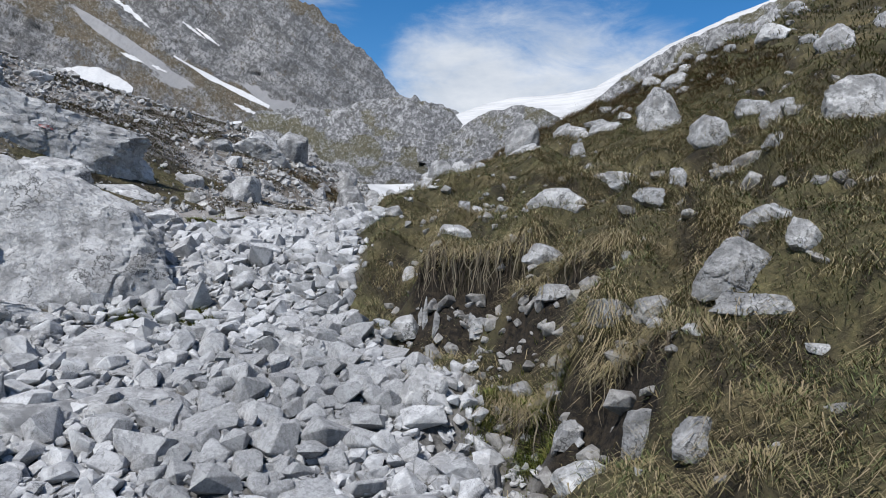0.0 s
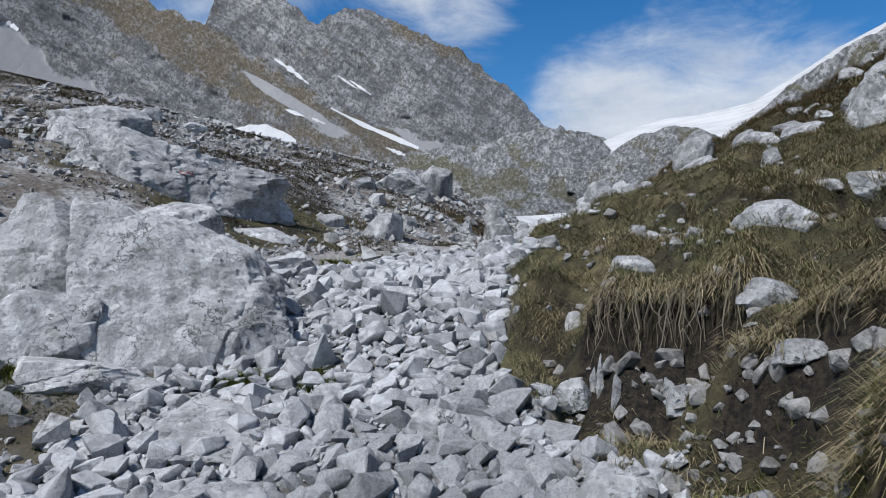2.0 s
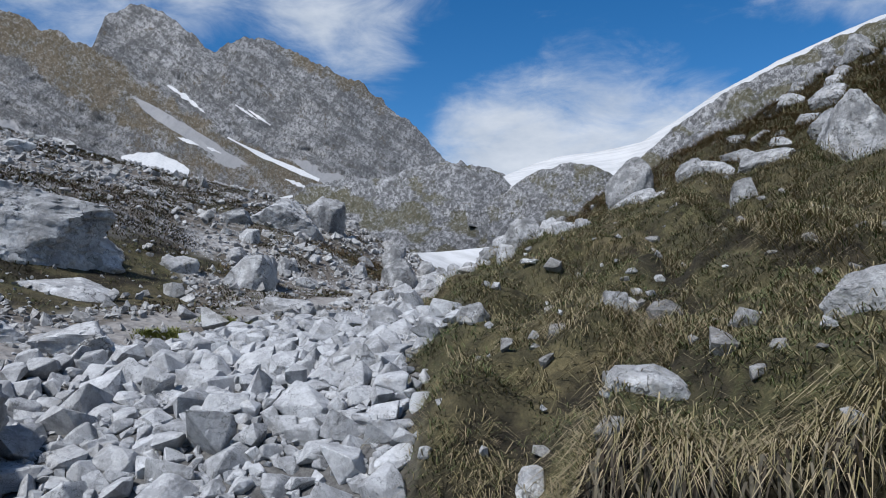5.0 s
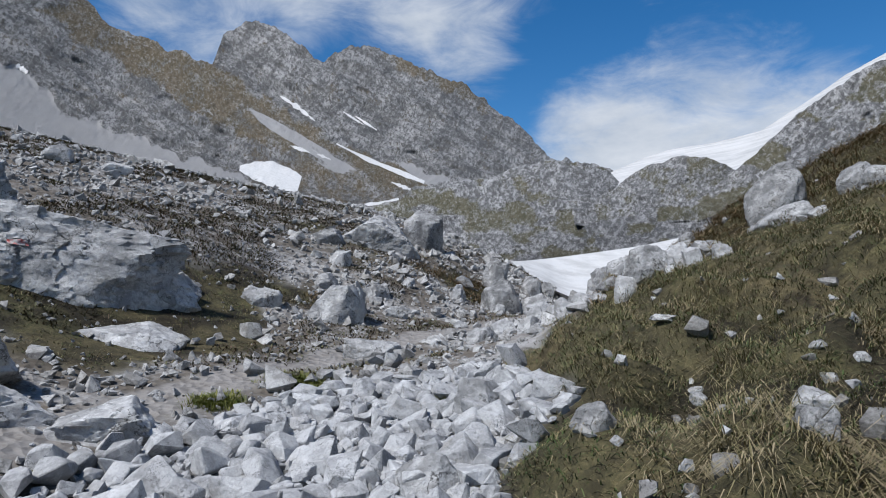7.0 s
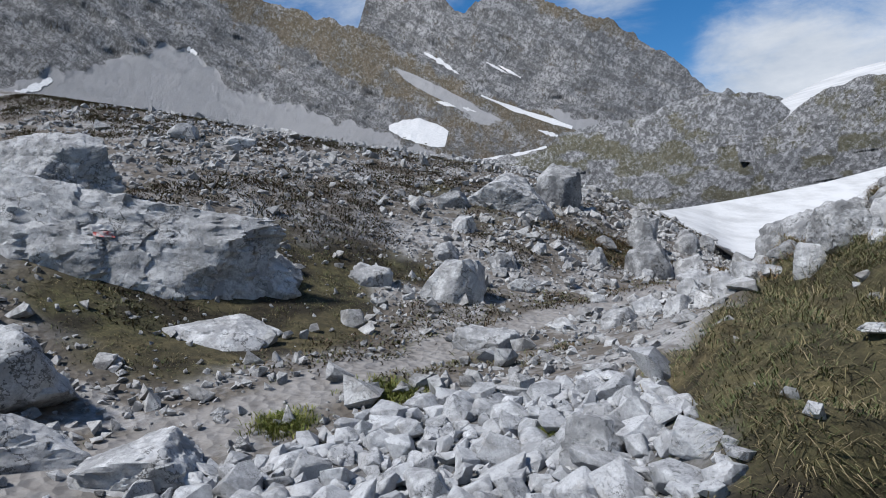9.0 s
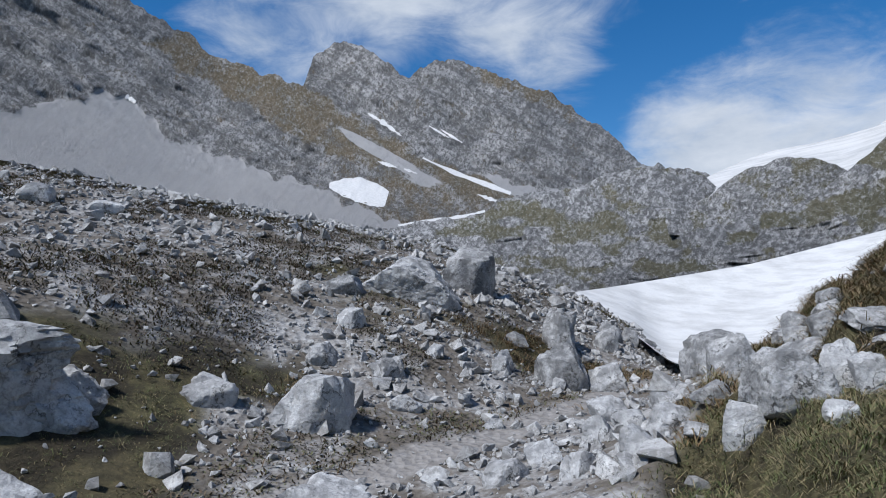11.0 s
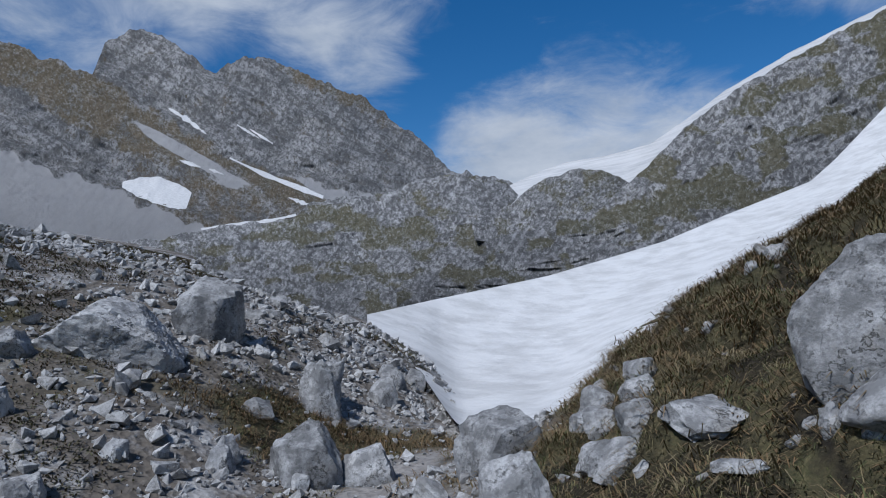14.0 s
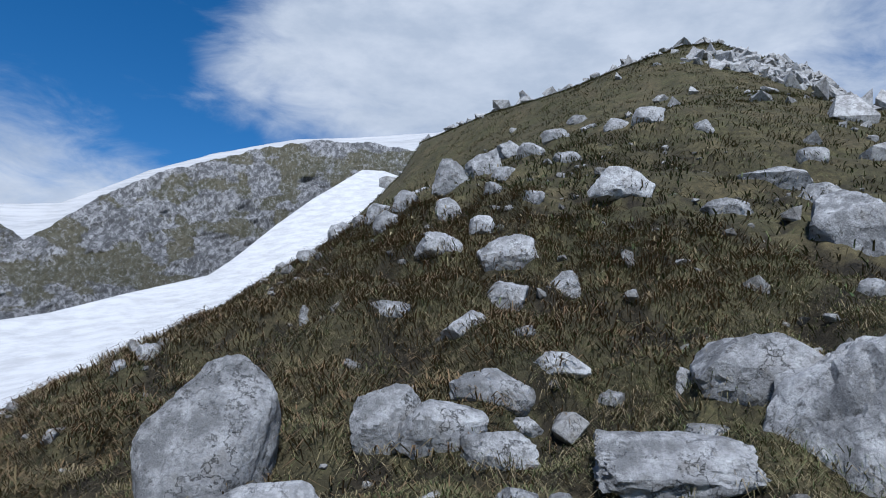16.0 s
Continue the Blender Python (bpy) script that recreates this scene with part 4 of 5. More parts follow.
boulder("grey", 6.48, 11.92, 0.75, 0.54, 0.44, 0.21, -73, 147)
boulder("grey", 6.57, 13.10, 0.50, 0.19, 0.15, 0.05, -64, 148)
boulder("grey", 4.80, 14.88, 0.22, 0.17, 0.12, 0.09, -44, 149)
boulder("grey", 3.16, 12.18, 0.16, 0.12, 0.06, 0.06, -55, 150)
boulder("grey", 2.72, 12.41, 0.20, 0.14, 0.06, 0.07, -48, 151)
boulder("grey", 2.99, 11.49, 0.30, 0.12, 0.05, 0.05, -63, 152)
boulder("grey", 5.80, 16.47, 0.37, 0.28, 0.23, 0.14, -42, 153)
boulder("grey", 5.13, 16.97, 0.33, 0.25, 0.20, 0.09, -36, 154)
boulder("grey", 7.17, 16.75, 0.43, 0.27, 0.15, 0.15, -47, 155)
boulder("pale", 9.75, 15.87, 0.56, 0.34, 0.24, 0.13, -59, 156)
boulder("grey", 9.79, 16.49, 0.52, 0.33, 0.13, 0.23, -56, 157)
boulder("grey", 10.13, 15.09, 0.32, 0.24, 0.18, 0.13, -63, 158)
boulder("grey", 7.85, 16.11, 0.44, 0.23, 0.09, 0.16, -52, 159)
boulder("grey", 5.81, 15.04, 0.23, 0.17, 0.04, 0.19, -49, 160)
boulder("grey", 5.46, 11.54, 0.23, 0.17, 0.12, 0.05, -74, 161)
boulder("grey", 2.82, 14.90, 0.10, 0.07, 0.09, 0.04, -30, 162)
boulder("grey", 3.18, 11.74, 0.10, 0.07, 0.11, 0.02, -61, 163)
boulder("grey", 9.58, 13.29, 0.40, 0.25, 0.18, 0.07, -71, 164)
boulder("grey", 3.21, 12.85, 0.16, 0.10, 0.04, 0.06, -48, 165)
boulder("white", 1.01, 6.16, 0.51, 0.22, 0.13, 0.08, -10, 166)
boulder("white", 1.14, 6.05, 0.19, 0.11, 0.04, 0.06, -12, 167)
boulder("pale", 1.56, 5.97, 0.36, 0.21, 0.11, 0.08, -17, 168)
boulder("grey", 1.64, 5.70, 0.32, 0.20, 0.06, 0.12, -18, 169)
boulder("pale", 1.62, 7.25, 0.24, 0.14, 0.07, 0.05, -14, 170)
boulder("grey", 3.10, 5.34, 0.63, 0.45, 0.34, 0.08, -30, 171)
boulder("grey", 3.46, 7.38, 0.40, 0.29, 0.26, 0.10, -25, 172)
boulder("grey", 3.65, 8.45, 0.45, 0.24, 0.16, 0.06, -23, 173)
boulder("grey", 2.35, 6.32, 0.36, 0.26, 0.25, 0.12, -20, 174)
boulder("grey", 2.02, 6.08, 0.15, 0.12, 0.13, 0.06, -18, 175)
boulder("grey", 1.55, 3.61, 0.40, 0.29, 0.17, 0.17, -22, 176)
boulder("grey", 1.58, 3.42, 0.41, 0.15, 0.04, 0.09, -24, 177)
boulder("grey", 1.82, 3.89, 0.29, 0.18, 0.09, 0.07, -24, 178)
boulder("grey", 1.81, 3.45, 0.18, 0.14, 0.11, 0.10, -27, 179)
boulder("white", 0.13, 6.13, 0.30, 0.13, 0.08, 0.04, 0, 180)
boulder("grey", 0.77, 3.70, 0.15, 0.11, 0.08, 0.09, -10, 181)
boulder("grey", 0.60, 4.53, 0.17, 0.12, 0.08, 0.09, -6, 182)
boulder("grey", 0.83, 4.80, 0.25, 0.16, 0.07, 0.08, -8, 183)
boulder("grey", 1.22, 3.86, 0.22, 0.16, 0.09, 0.07, -16, 184)
boulder("pale", -0.24, 5.65, 0.27, 0.20, 0.15, 0.07, 4, 185)
boulder("grey", 0.37, 5.22, 0.19, 0.14, 0.07, 0.12, -3, 186)
boulder("grey", 1.90, 10.32, 0.28, 0.20, 0.21, 0.10, -10, 187)
boulder("grey", 2.05, 12.71, 0.42, 0.31, 0.22, 0.11, -9, 188)
boulder("grey", 2.63, 12.56, 0.53, 0.25, 0.15, 0.11, -11, 189)
boulder("grey", 2.41, 5.13, 0.20, 0.13, 0.03, 0.12, -25, 190)
boulder("grey", 2.39, 5.92, 0.31, 0.15, 0.07, 0.07, -21, 191)
boulder("pale", -2.39, 5.08, 0.97, 1.07, 0.12, 0.26, 27, 192, flat=True)
boulder("pale", -2.26, 4.08, 0.94, 1.03, 0.12, 0.25, 31, 193, flat=True)
boulder("pale", -0.99, 5.24, 0.41, 0.29, 0.19, 0.06, 13, 194)
boulder("pale", -0.03, 4.50, 0.33, 0.24, 0.23, 0.07, 2, 195)
boulder("grey", 0.33, 3.64, 0.23, 0.17, 0.15, 0.05, -3, 196)
boulder("pale", -0.26, 6.31, 0.12, 0.09, 0.11, 0.05, -1, 197)
boulder("grey", 0.30, 5.27, 0.11, 0.08, 0.12, 0.09, -16, 198)
boulder("grey", 0.85, 5.45, 0.34, 0.25, 0.11, 0.12, -26, 199)
boulder("pale", 0.37, 8.01, 0.18, 0.14, 0.08, 0.04, -14, 200)
boulder("pale", -0.05, 8.52, 0.10, 0.07, 0.04, 0.01, -6, 201)
boulder("pale", -1.33, 9.16, 0.32, 0.17, 0.12, 0.03, 11, 202)
boulder("pale", -3.06, 11.63, 0.55, 0.60, 0.07, 0.15, 21, 203, flat=True)
boulder("pale", -4.66, 9.01, 0.18, 0.13, 0.07, 0.04, 45, 204)
boulder("pale", -9.94, 14.60, 0.52, 0.38, 0.24, 0.12, 44, 205)
boulder("pale", -9.29, 15.22, 0.61, 0.26, 0.16, 0.08, 48, 206)
boulder("pale", -4.76, 12.41, 0.55, 0.60, 0.07, 0.15, 40, 207, flat=True)
boulder("pale", -1.91, 4.38, 0.72, 0.68, 0.09, 0.18, 26, 208, flat=True)
boulder("pale", -2.91, 5.08, 0.34, 0.15, 0.08, 0.04, 32, 209)
boulder("pale", -3.60, 8.96, 0.16, 0.07, 0.04, 0.02, 42, 210)
boulder("pale", -4.67, 12.25, 0.40, 0.22, 0.14, 0.07, 32, 211)
boulder("grey", -1.99, 20.26, 0.35, 0.26, 0.27, 0.06, 8, 212)
boulder("grey", 0.21, 14.47, 0.25, 0.19, 0.13, 0.10, -5, 213)
boulder("slab", 2.18, 12.48, 0.47, 0.32, 0.18, 0.10, -43, 214)
boulder("grey", 2.26, 12.15, 0.36, 0.25, 0.12, 0.09, -48, 215)
boulder("pale", 1.49, 12.02, 0.25, 0.18, 0.09, 0.05, -39, 216)
boulder("pale", 1.76, 12.11, 0.22, 0.24, 0.03, 0.06, -42, 217, flat=True)
boulder("grey", 1.73, 11.47, 0.13, 0.10, 0.08, 0.03, -52, 218)
boulder("slab", -0.11, 5.69, 0.05, 0.04, 0.16, 0.07, -5, 219)
boulder("slab", -0.07, 5.57, 0.05, 0.04, 0.22, 0.06, -6, 220)
boulder("slab", 0.02, 5.42, 0.06, 0.04, 0.15, 0.08, -8, 221)
boulder("grey", 1.01, 3.17, 0.19, 0.14, 0.08, 0.18, -16, 222)
boulder("grey", 0.87, 3.38, 0.08, 0.06, 0.03, 0.09, -13, 223)
boulder("grey", 1.09, 2.76, 0.18, 0.13, 0.10, 0.07, -20, 224)
boulder("grey", 0.99, 3.89, 0.24, 0.13, 0.03, 0.15, -13, 225)
boulder("pale", 1.19, 3.64, 0.13, 0.09, 0.03, 0.05, -17, 226)
boulder("pale", 1.17, 3.11, 0.09, 0.06, 0.03, 0.03, -19, 227)
boulder("pale", 1.71, 3.07, 0.14, 0.06, 0.03, 0.02, -28, 228)
boulder("pale", 0.70, 2.95, 0.25, 0.18, 0.12, 0.02, -11, 229)
boulder("grey", 6.33, 17.04, 0.54, 0.40, 0.40, 0.17, -43, 230)
boulder("grey", 5.58, 17.15, 0.35, 0.26, 0.23, 0.11, -39, 231)
boulder("grey", 7.78, 17.80, 0.73, 0.52, 0.40, 0.15, -45, 232)
boulder("grey", 10.01, 19.29, 0.73, 0.44, 0.32, 0.14, -48, 233)
boulder("grey", 8.24, 17.19, 0.49, 0.30, 0.21, 0.10, -49, 234)
boulder("pale", 4.86, 14.91, 0.27, 0.20, 0.19, 0.04, -46, 235)
boulder("grey", 4.12, 14.74, 0.46, 0.30, 0.12, 0.19, -42, 236)
boulder("grey", 4.47, 14.15, 0.58, 0.42, 0.15, 0.27, -48, 237)
boulder("pale", 5.85, 15.04, 0.24, 0.15, 0.04, 0.13, -50, 238)
boulder("grey", 5.88, 15.73, 0.25, 0.19, 0.11, 0.08, -46, 239)
boulder("grey", 9.58, 17.75, 0.55, 0.29, 0.16, 0.13, -51, 240)
boulder("grey", 15.45, 21.64, 0.69, 0.36, 0.18, 0.18, -53, 241)
boulder("grey", 5.42, 17.55, 0.36, 0.25, 0.23, 0.03, -36, 242)
boulder("grey", 7.43, 21.62, 0.53, 0.39, 0.37, 0.07, -33, 243)
boulder("grey", 5.45, 18.03, 0.25, 0.19, 0.17, 0.06, -35, 244)
boulder("grey", 5.34, 19.28, 0.36, 0.24, 0.16, 0.09, -31, 245)
boulder("pale", 1.78, 15.42, 0.18, 0.13, 0.11, 0.04, -20, 246)
boulder("pale", 1.51, 15.20, 0.11, 0.08, 0.07, 0.03, -18, 247)
boulder("pale", 0.33, 15.50, 0.32, 0.23, 0.10, 0.09, -5, 248)
boulder("grey", 0.49, 14.45, 0.24, 0.18, 0.12, 0.06, -8, 249)
boulder("grey", 1.00, 13.00, 0.08, 0.06, 0.03, 0.04, -21, 250)
boulder("grey", 1.03, 12.81, 0.14, 0.11, 0.11, 0.04, -23, 251)
boulder("grey", 0.94, 13.04, 0.10, 0.08, 0.03, 0.05, -20, 252)
boulder("grey", 1.11, 12.65, 0.11, 0.08, 0.05, 0.04, -26, 253)
boulder("grey", 2.03, 11.83, 0.17, 0.09, 0.04, 0.03, -50, 254)
boulder("grey", 2.14, 11.71, 0.11, 0.08, 0.07, 0.02, -53, 255)
boulder("pale", 3.02, 12.44, 0.38, 0.18, 0.04, 0.13, -52, 256)
boulder("grey", 3.18, 13.34, 0.37, 0.27, 0.16, 0.10, -45, 257)
boulder("grey", 4.38, 13.45, 0.38, 0.28, 0.19, 0.09, -53, 258)
boulder("grey", 2.86, 14.96, 0.10, 0.07, 0.06, 0.06, -31, 259)
boulder("pale", -2.96, 15.53, 0.31, 0.23, 0.22, 0.07, 20, 260)
boulder("pale", -3.58, 14.87, 0.24, 0.18, 0.15, 0.07, 27, 261)
boulder("grey", -3.11, 16.71, 0.36, 0.26, 0.17, 0.07, 18, 262)
boulder("pale", -3.36, 13.55, 0.35, 0.23, 0.13, 0.05, 30, 263)
boulder("pale", -2.25, 15.46, 0.18, 0.14, 0.14, 0.03, 15, 264)
boulder("pale", -2.47, 13.62, 0.24, 0.15, 0.09, 0.03, 22, 265)

boulder("dark", -0.12, 11.46, 0.56, 0.42, 0.28, 0.12, -2, 540)
boulder("grey", -0.35, 13.26, 0.43, 0.34, 0.40, 0.14, 0, 501)
boulder("pale", 0.15, 11.64, 0.22, 0.18, 0.25, 0.09, -6, 502)
boulder("pale", 0.26, 11.47, 0.22, 0.16, 0.19, 0.07, -8, 503)
boulder("grey", 0.52, 11.47, 0.21, 0.16, 0.18, 0.06, -12, 504)
boulder("pale", -0.36, 11.43, 0.22, 0.16, 0.19, 0.10, 0, 505)
boulder("pale", 0.05, 11.01, 0.17, 0.14, 0.09, 0.03, -6, 506)
boulder("pale", -0.93, 11.73, 0.29, 0.23, 0.19, 0.07, 8, 507)
boulder("pale", -1.35, 12.74, 0.25, 0.20, 0.19, 0.07, 11, 508)
boulder("pale", -0.80, 12.40, 0.34, 0.27, 0.17, 0.06, 5, 509)
boulder("pale", -1.68, 12.31, 0.27, 0.21, 0.17, 0.06, 16, 510)
boulder("pale", -1.32, 11.82, 0.26, 0.20, 0.15, 0.05, 13, 511)
boulder("pale", -1.87, 12.01, 0.33, 0.26, 0.15, 0.05, 19, 512)
boulder("pale", -1.37, 13.56, 0.41, 0.32, 0.21, 0.07, 9, 513)
boulder("pale", -0.59, 11.70, 0.19, 0.15, 0.07, 0.03, 3, 514)
boulder("grey", 0.16, 14.58, 0.32, 0.25, 0.11, 0.04, -4, 515)
boulder("grey", -0.06, 11.40, 0.17, 0.13, 0.07, 0.03, -4, 516)
boulder("pale", -4.50, 13.90, 0.35, 0.28, 0.20, 0.07, 33, 517)
boulder("pale", -4.62, 12.27, 0.46, 0.27, 0.19, 0.07, 43, 518)
boulder("grey", -3.77, 14.07, 0.32, 0.25, 0.21, 0.07, 28, 519)
boulder("grey", -3.82, 14.13, 0.39, 0.31, 0.18, 0.06, 35, 520)
boulder("pale", -4.72, 14.93, 0.41, 0.32, 0.19, 0.07, 37, 521)
boulder("pale", -2.92, 15.39, 0.26, 0.21, 0.20, 0.07, 22, 522)
boulder("grey", -2.68, 17.54, 0.48, 0.29, 0.61, 0.21, 15, 523)
boulder("grey", -2.15, 18.60, 0.42, 0.34, 0.35, 0.12, 10, 524)
boulder("grey", 0.24, 14.70, 0.32, 0.25, 0.20, 0.07, -6, 525)
boulder("grey", 0.66, 12.98, 0.25, 0.15, 0.05, 0.02, -15, 526)
boulder("grey", -0.55, 7.71, 0.19, 0.11, 0.11, 0.04, 2, 527)
boulder("pale", -5.16, 10.97, 0.92, 0.54, 0.34, 0.12, 37, 528)
boulder("pale", -3.33, 8.20, 0.61, 0.47, 0.21, 0.07, 39, 529)
boulder("pale", -2.86, 11.27, 0.62, 0.37, 0.22, 0.08, 20, 530)
boulder("pale", -1.26, 8.79, 0.30, 0.24, 0.21, 0.08, 11, 531)
boulder("pale", -1.26, 7.70, 0.30, 0.23, 0.17, 0.06, 15, 532)
boulder("pale", -0.17, 9.07, 0.17, 0.13, 0.03, 0.01, -3, 533)
boulder("pale", -0.05, 8.46, 0.09, 0.07, 0.05, 0.02, -5, 534)
boulder("grey", 0.21, 7.34, 0.15, 0.11, 0.08, 0.03, -13, 535)
boulder("pale", 0.48, 8.34, 0.08, 0.06, 0.03, 0.01, -14, 536)
boulder("pale", 0.65, 8.30, 0.08, 0.06, 0.03, 0.01, -16, 537)

# ---- loose stones ----


def hull_stone(seed, worn=True):
    """A broken, angular stone: the hull of a few points in a squat block."""
    r = random.Random(seed)
    bm = bmesh.new()
    for _ in range(18 if worn else 11):
        v = Vector((r.uniform(-1, 1), r.uniform(-1, 1), r.uniform(-1, 1)))
        k = max(abs(c) for c in v)
        v = v / k * r.uniform(0.82, 1.0)
        bm.verts.new((v.x * 0.5, v.y * 0.5 * 0.76, v.z * 0.5 * 0.60))
    res = bmesh.ops.convex_hull(bm, input=bm.verts)
    bmesh.ops.delete(bm, geom=[v for v in bm.verts if not v.link_faces], context="VERTS")
    if worn:
        bmesh.ops.bevel(bm, geom=bm.edges[:], offset=0.055, segments=1, affect="EDGES", profile=0.5, clamp_overlap=True)
    bmesh.ops.triangulate(bm, faces=bm.faces)
    bm.verts.index_update()
    co = np.array([v.co[:] for v in bm.verts])
    fa = np.array([[v.index for v in f.verts] for f in bm.faces])
    bm.free()
    return co, fa


FORMS = [hull_stone(900 + k) for k in range(14)]
SMALL = [hull_stone(950 + k, False) for k in range(14)]


def turns(r, n, tip):
    """Random rotations, mostly lying flat."""
    a, b, c = r.normal(0, tip, n), r.normal(0, tip, n), r.uniform(0, 2 * np.pi, n)
    ca, sa, cb, sb, cc, sc = np.cos(a), np.sin(a), np.cos(b), np.sin(b), np.cos(c), np.sin(c)
    rx = np.zeros((n, 3, 3)); ry = np.zeros((n, 3, 3)); rz = np.zeros((n, 3, 3))
    rx[:, 0, 0] = 1; rx[:, 1, 1] = ca; rx[:, 1, 2] = -sa; rx[:, 2, 1] = sa; rx[:, 2, 2] = ca
    ry[:, 1, 1] = 1; ry[:, 0, 0] = cb; ry[:, 0, 2] = sb; ry[:, 2, 0] = -sb; ry[:, 2, 2] = cb
    rz[:, 2, 2] = 1; rz[:, 0, 0] = cc; rz[:, 0, 1] = -sc; rz[:, 1, 0] = sc; rz[:, 1, 1] = cc
    return rx @ ry @ rz


def pile(name, mat, xs, ys, sizes, lift, r, tip=0.42, forms=SMALL):
    """Many stones joined into one mesh."""
    n = len(xs)
    kind = r.randint(0, len(forms), n)
    rot = turns(r, n, tip)
    zs = land(xs, ys) + lift * sizes
    cos, fas, at_ = [], [], 0
    for k, (co, fa) in enumerate(forms):
        i = np.nonzero(kind == k)[0]
        if not len(i):
            continue
        stretch = r.uniform(0.75, 1.3, (len(i), 1, 3))
        p = np.einsum("nij,nvj->nvi", rot[i], co[None] * stretch * sizes[i][:, None, None])
        p = p + np.stack([xs[i], ys[i], zs[i]], 1)[:, None, :]
        f = fa[None] + (np.arange(len(i)) * len(co))[:, None, None] + at_
        cos.append(p.reshape(-1, 3)); fas.append(f.reshape(-1, 3)); at_ += p.shape[0] * p.shape[1]
    return new(name, fast_mesh(name, np.concatenate(cos), np.concatenate(fas), mat, False))


def spaced(r, n, x0, x1, y0, y1, size, weight, gap, have=()):
    """Stones thrown one by one, kept where they overlap little."""
    cell, grid, out = 0.25, {}, []

    def near(px, py, s):
        ix, iy = int(px // cell), int(py // cell)
        for a in (-1, 0, 1):
            for b in (-1, 0, 1):
                for qx, qy, q in grid.get((ix + a, iy + b), ()):
                    if (px - qx) ** 2 + (py - qy) ** 2 < (gap * (s + q) / 2) ** 2:
                        return True
        return False

    for qx, qy, q in have:
        grid.setdefault((int(qx // cell), int(qy // cell)), []).append((qx, qy, q))
    px, py, chance = r.uniform(x0, x1, n), r.uniform(y0, y1, n), r.uniform(0, 1, n)
    ok = chance < weight(px, py)
    for k in np.nonzero(ok)[0]:
        s = size(k / n)
        if not near(px[k], py[k], s):
            out.append((px[k], py[k], s))
            grid.setdefault((int(px[k] // cell), int(py[k] // cell)), []).append((px[k], py[k], s))
    return np.array(out)


r = np.random.RandomState(5)
big = spaced(r, 90000, -3.6, 1.2, 1.0, 10.2, lambda q: (0.25 if q < 0.012 else 0.18 if q < 0.06 else 0.13 if q < 0.28 else 0.095 if q < 0.6 else 0.07) * r.uniform(0.6, 1.05), lambda a, b: zones(a, b)[0], 0.74)
# the stones that the path passes nearest are pieces of their own; the rest is one heap
mid = np.argsort(np.abs(big[:, 0] + 1.0) + 0.6 * np.abs(big[:, 1] - 4.5) - 2.0 * big[:, 2])
own, rest = big[mid[:300]], big[mid[300:]]
bed_ob = tagged(pile("stone_bed", STONE, rest[:, 0], rest[:, 1], rest[:, 2] * 1.15, 0.12, r, forms=FORMS), "dry stream bed of loose pale grey broken stones", "stones", kind="stuff")
stone_meshes = []
for co, fa in FORMS:
    stone_meshes.append(fast_mesh("stone", co, fa, STONE, False))
own_z, own_rot = land(own[:, 0], own[:, 1]), turns(r, len(own), 0.42)
for (px, py, s), pz, q in zip(own, own_z, own_rot):
    ob = new("stone", stone_meshes[r.randint(0, len(stone_meshes))])
    k = r.uniform(0.8, 1.3, 3) * s * 1.15
    ob.parent = bed_ob
    ob.matrix_world = Matrix.Translation((px, py, pz + 0.14 * s)) @ Matrix(q.tolist()).to_4x4() @ Matrix.Diagonal((k[0], k[1], k[2], 1))

n = 9000
px, py = r.uniform(-3.6, 1.4, n), r.uniform(0.2, 10.0, n)
keep = r.uniform(0, 1, n) < zones(px, py)[0] + 0.02
tagged(pile("gravel", STONE, px[keep], py[keep], r.uniform(0.03, 0.09, keep.sum()), 0.15, r, 0.6), "small broken stones between the larger ones", "stones", kind="stuff")

n = 46000
px, py = r.uniform(-13, 0.6, n), 5.5 + 21 * r.uniform(0, 1, n)
b_, t_, ru, tu = zones(px, py)
dens = np.clip(ru * (1 - 0.35 * smooth(-4, -5.5, px)) * (1 - 0.66 * smooth(-0.12, 0.2, fbm(px * 1.1, py * 1.1, seed=98, octaves=4, gain=0.6) - 0.04 - 0.05 * (px + 5))) + 0.12 * t_ + 0.16 * tu, 0, 1) * (1 - b_) * smooth(27, 20, py) * np.where(px > grass_edge(py), 0.15, 1)
keep = r.uniform(0, 1, n) < dens
sz = np.clip(0.044 * np.exp(r.normal(0, 0.62, n)), 0.02, 0.28) * (1 + 0.025 * np.hypot(px + 1, py - 10))
tagged(pile("rubble", RUBBLE, px[keep], py[keep], sz[keep], 0.16, r, 0.55), "weathered grey rubble strewn over the slope", "stones", kind="stuff")

# bits of rock showing in the eastern turf
n = 5000
px, py = r.uniform(-1, 9, n), 1 + 19 * r.uniform(0, 1, n) ** 1.4
keep = (px > grass_edge(py)) & (r.uniform(0, 1, n) < 0.03 + 0.6 * np.maximum(smooth(-0.1, -0.4, hummocks(px, py)), smooth(0.34, 0.2, ledges(px, py))) * np.where(py < 7, 0.8, 0.6) + 0.6 * bank_face(px, py) + 0.3 * smooth(0.08, 0.03, mounds(px, py)))
sz = np.clip(0.07 * np.exp(r.normal(0, 0.5, n)), 0.03, 0.22) * (1 + 0.02 * px)
tagged(pile("turf_stones", SHADE_STONE, px[keep], py[keep], sz[keep], 0.0, r, 0.4, forms=FORMS), "small grey stones showing through the turf", "stones", kind="stuff")
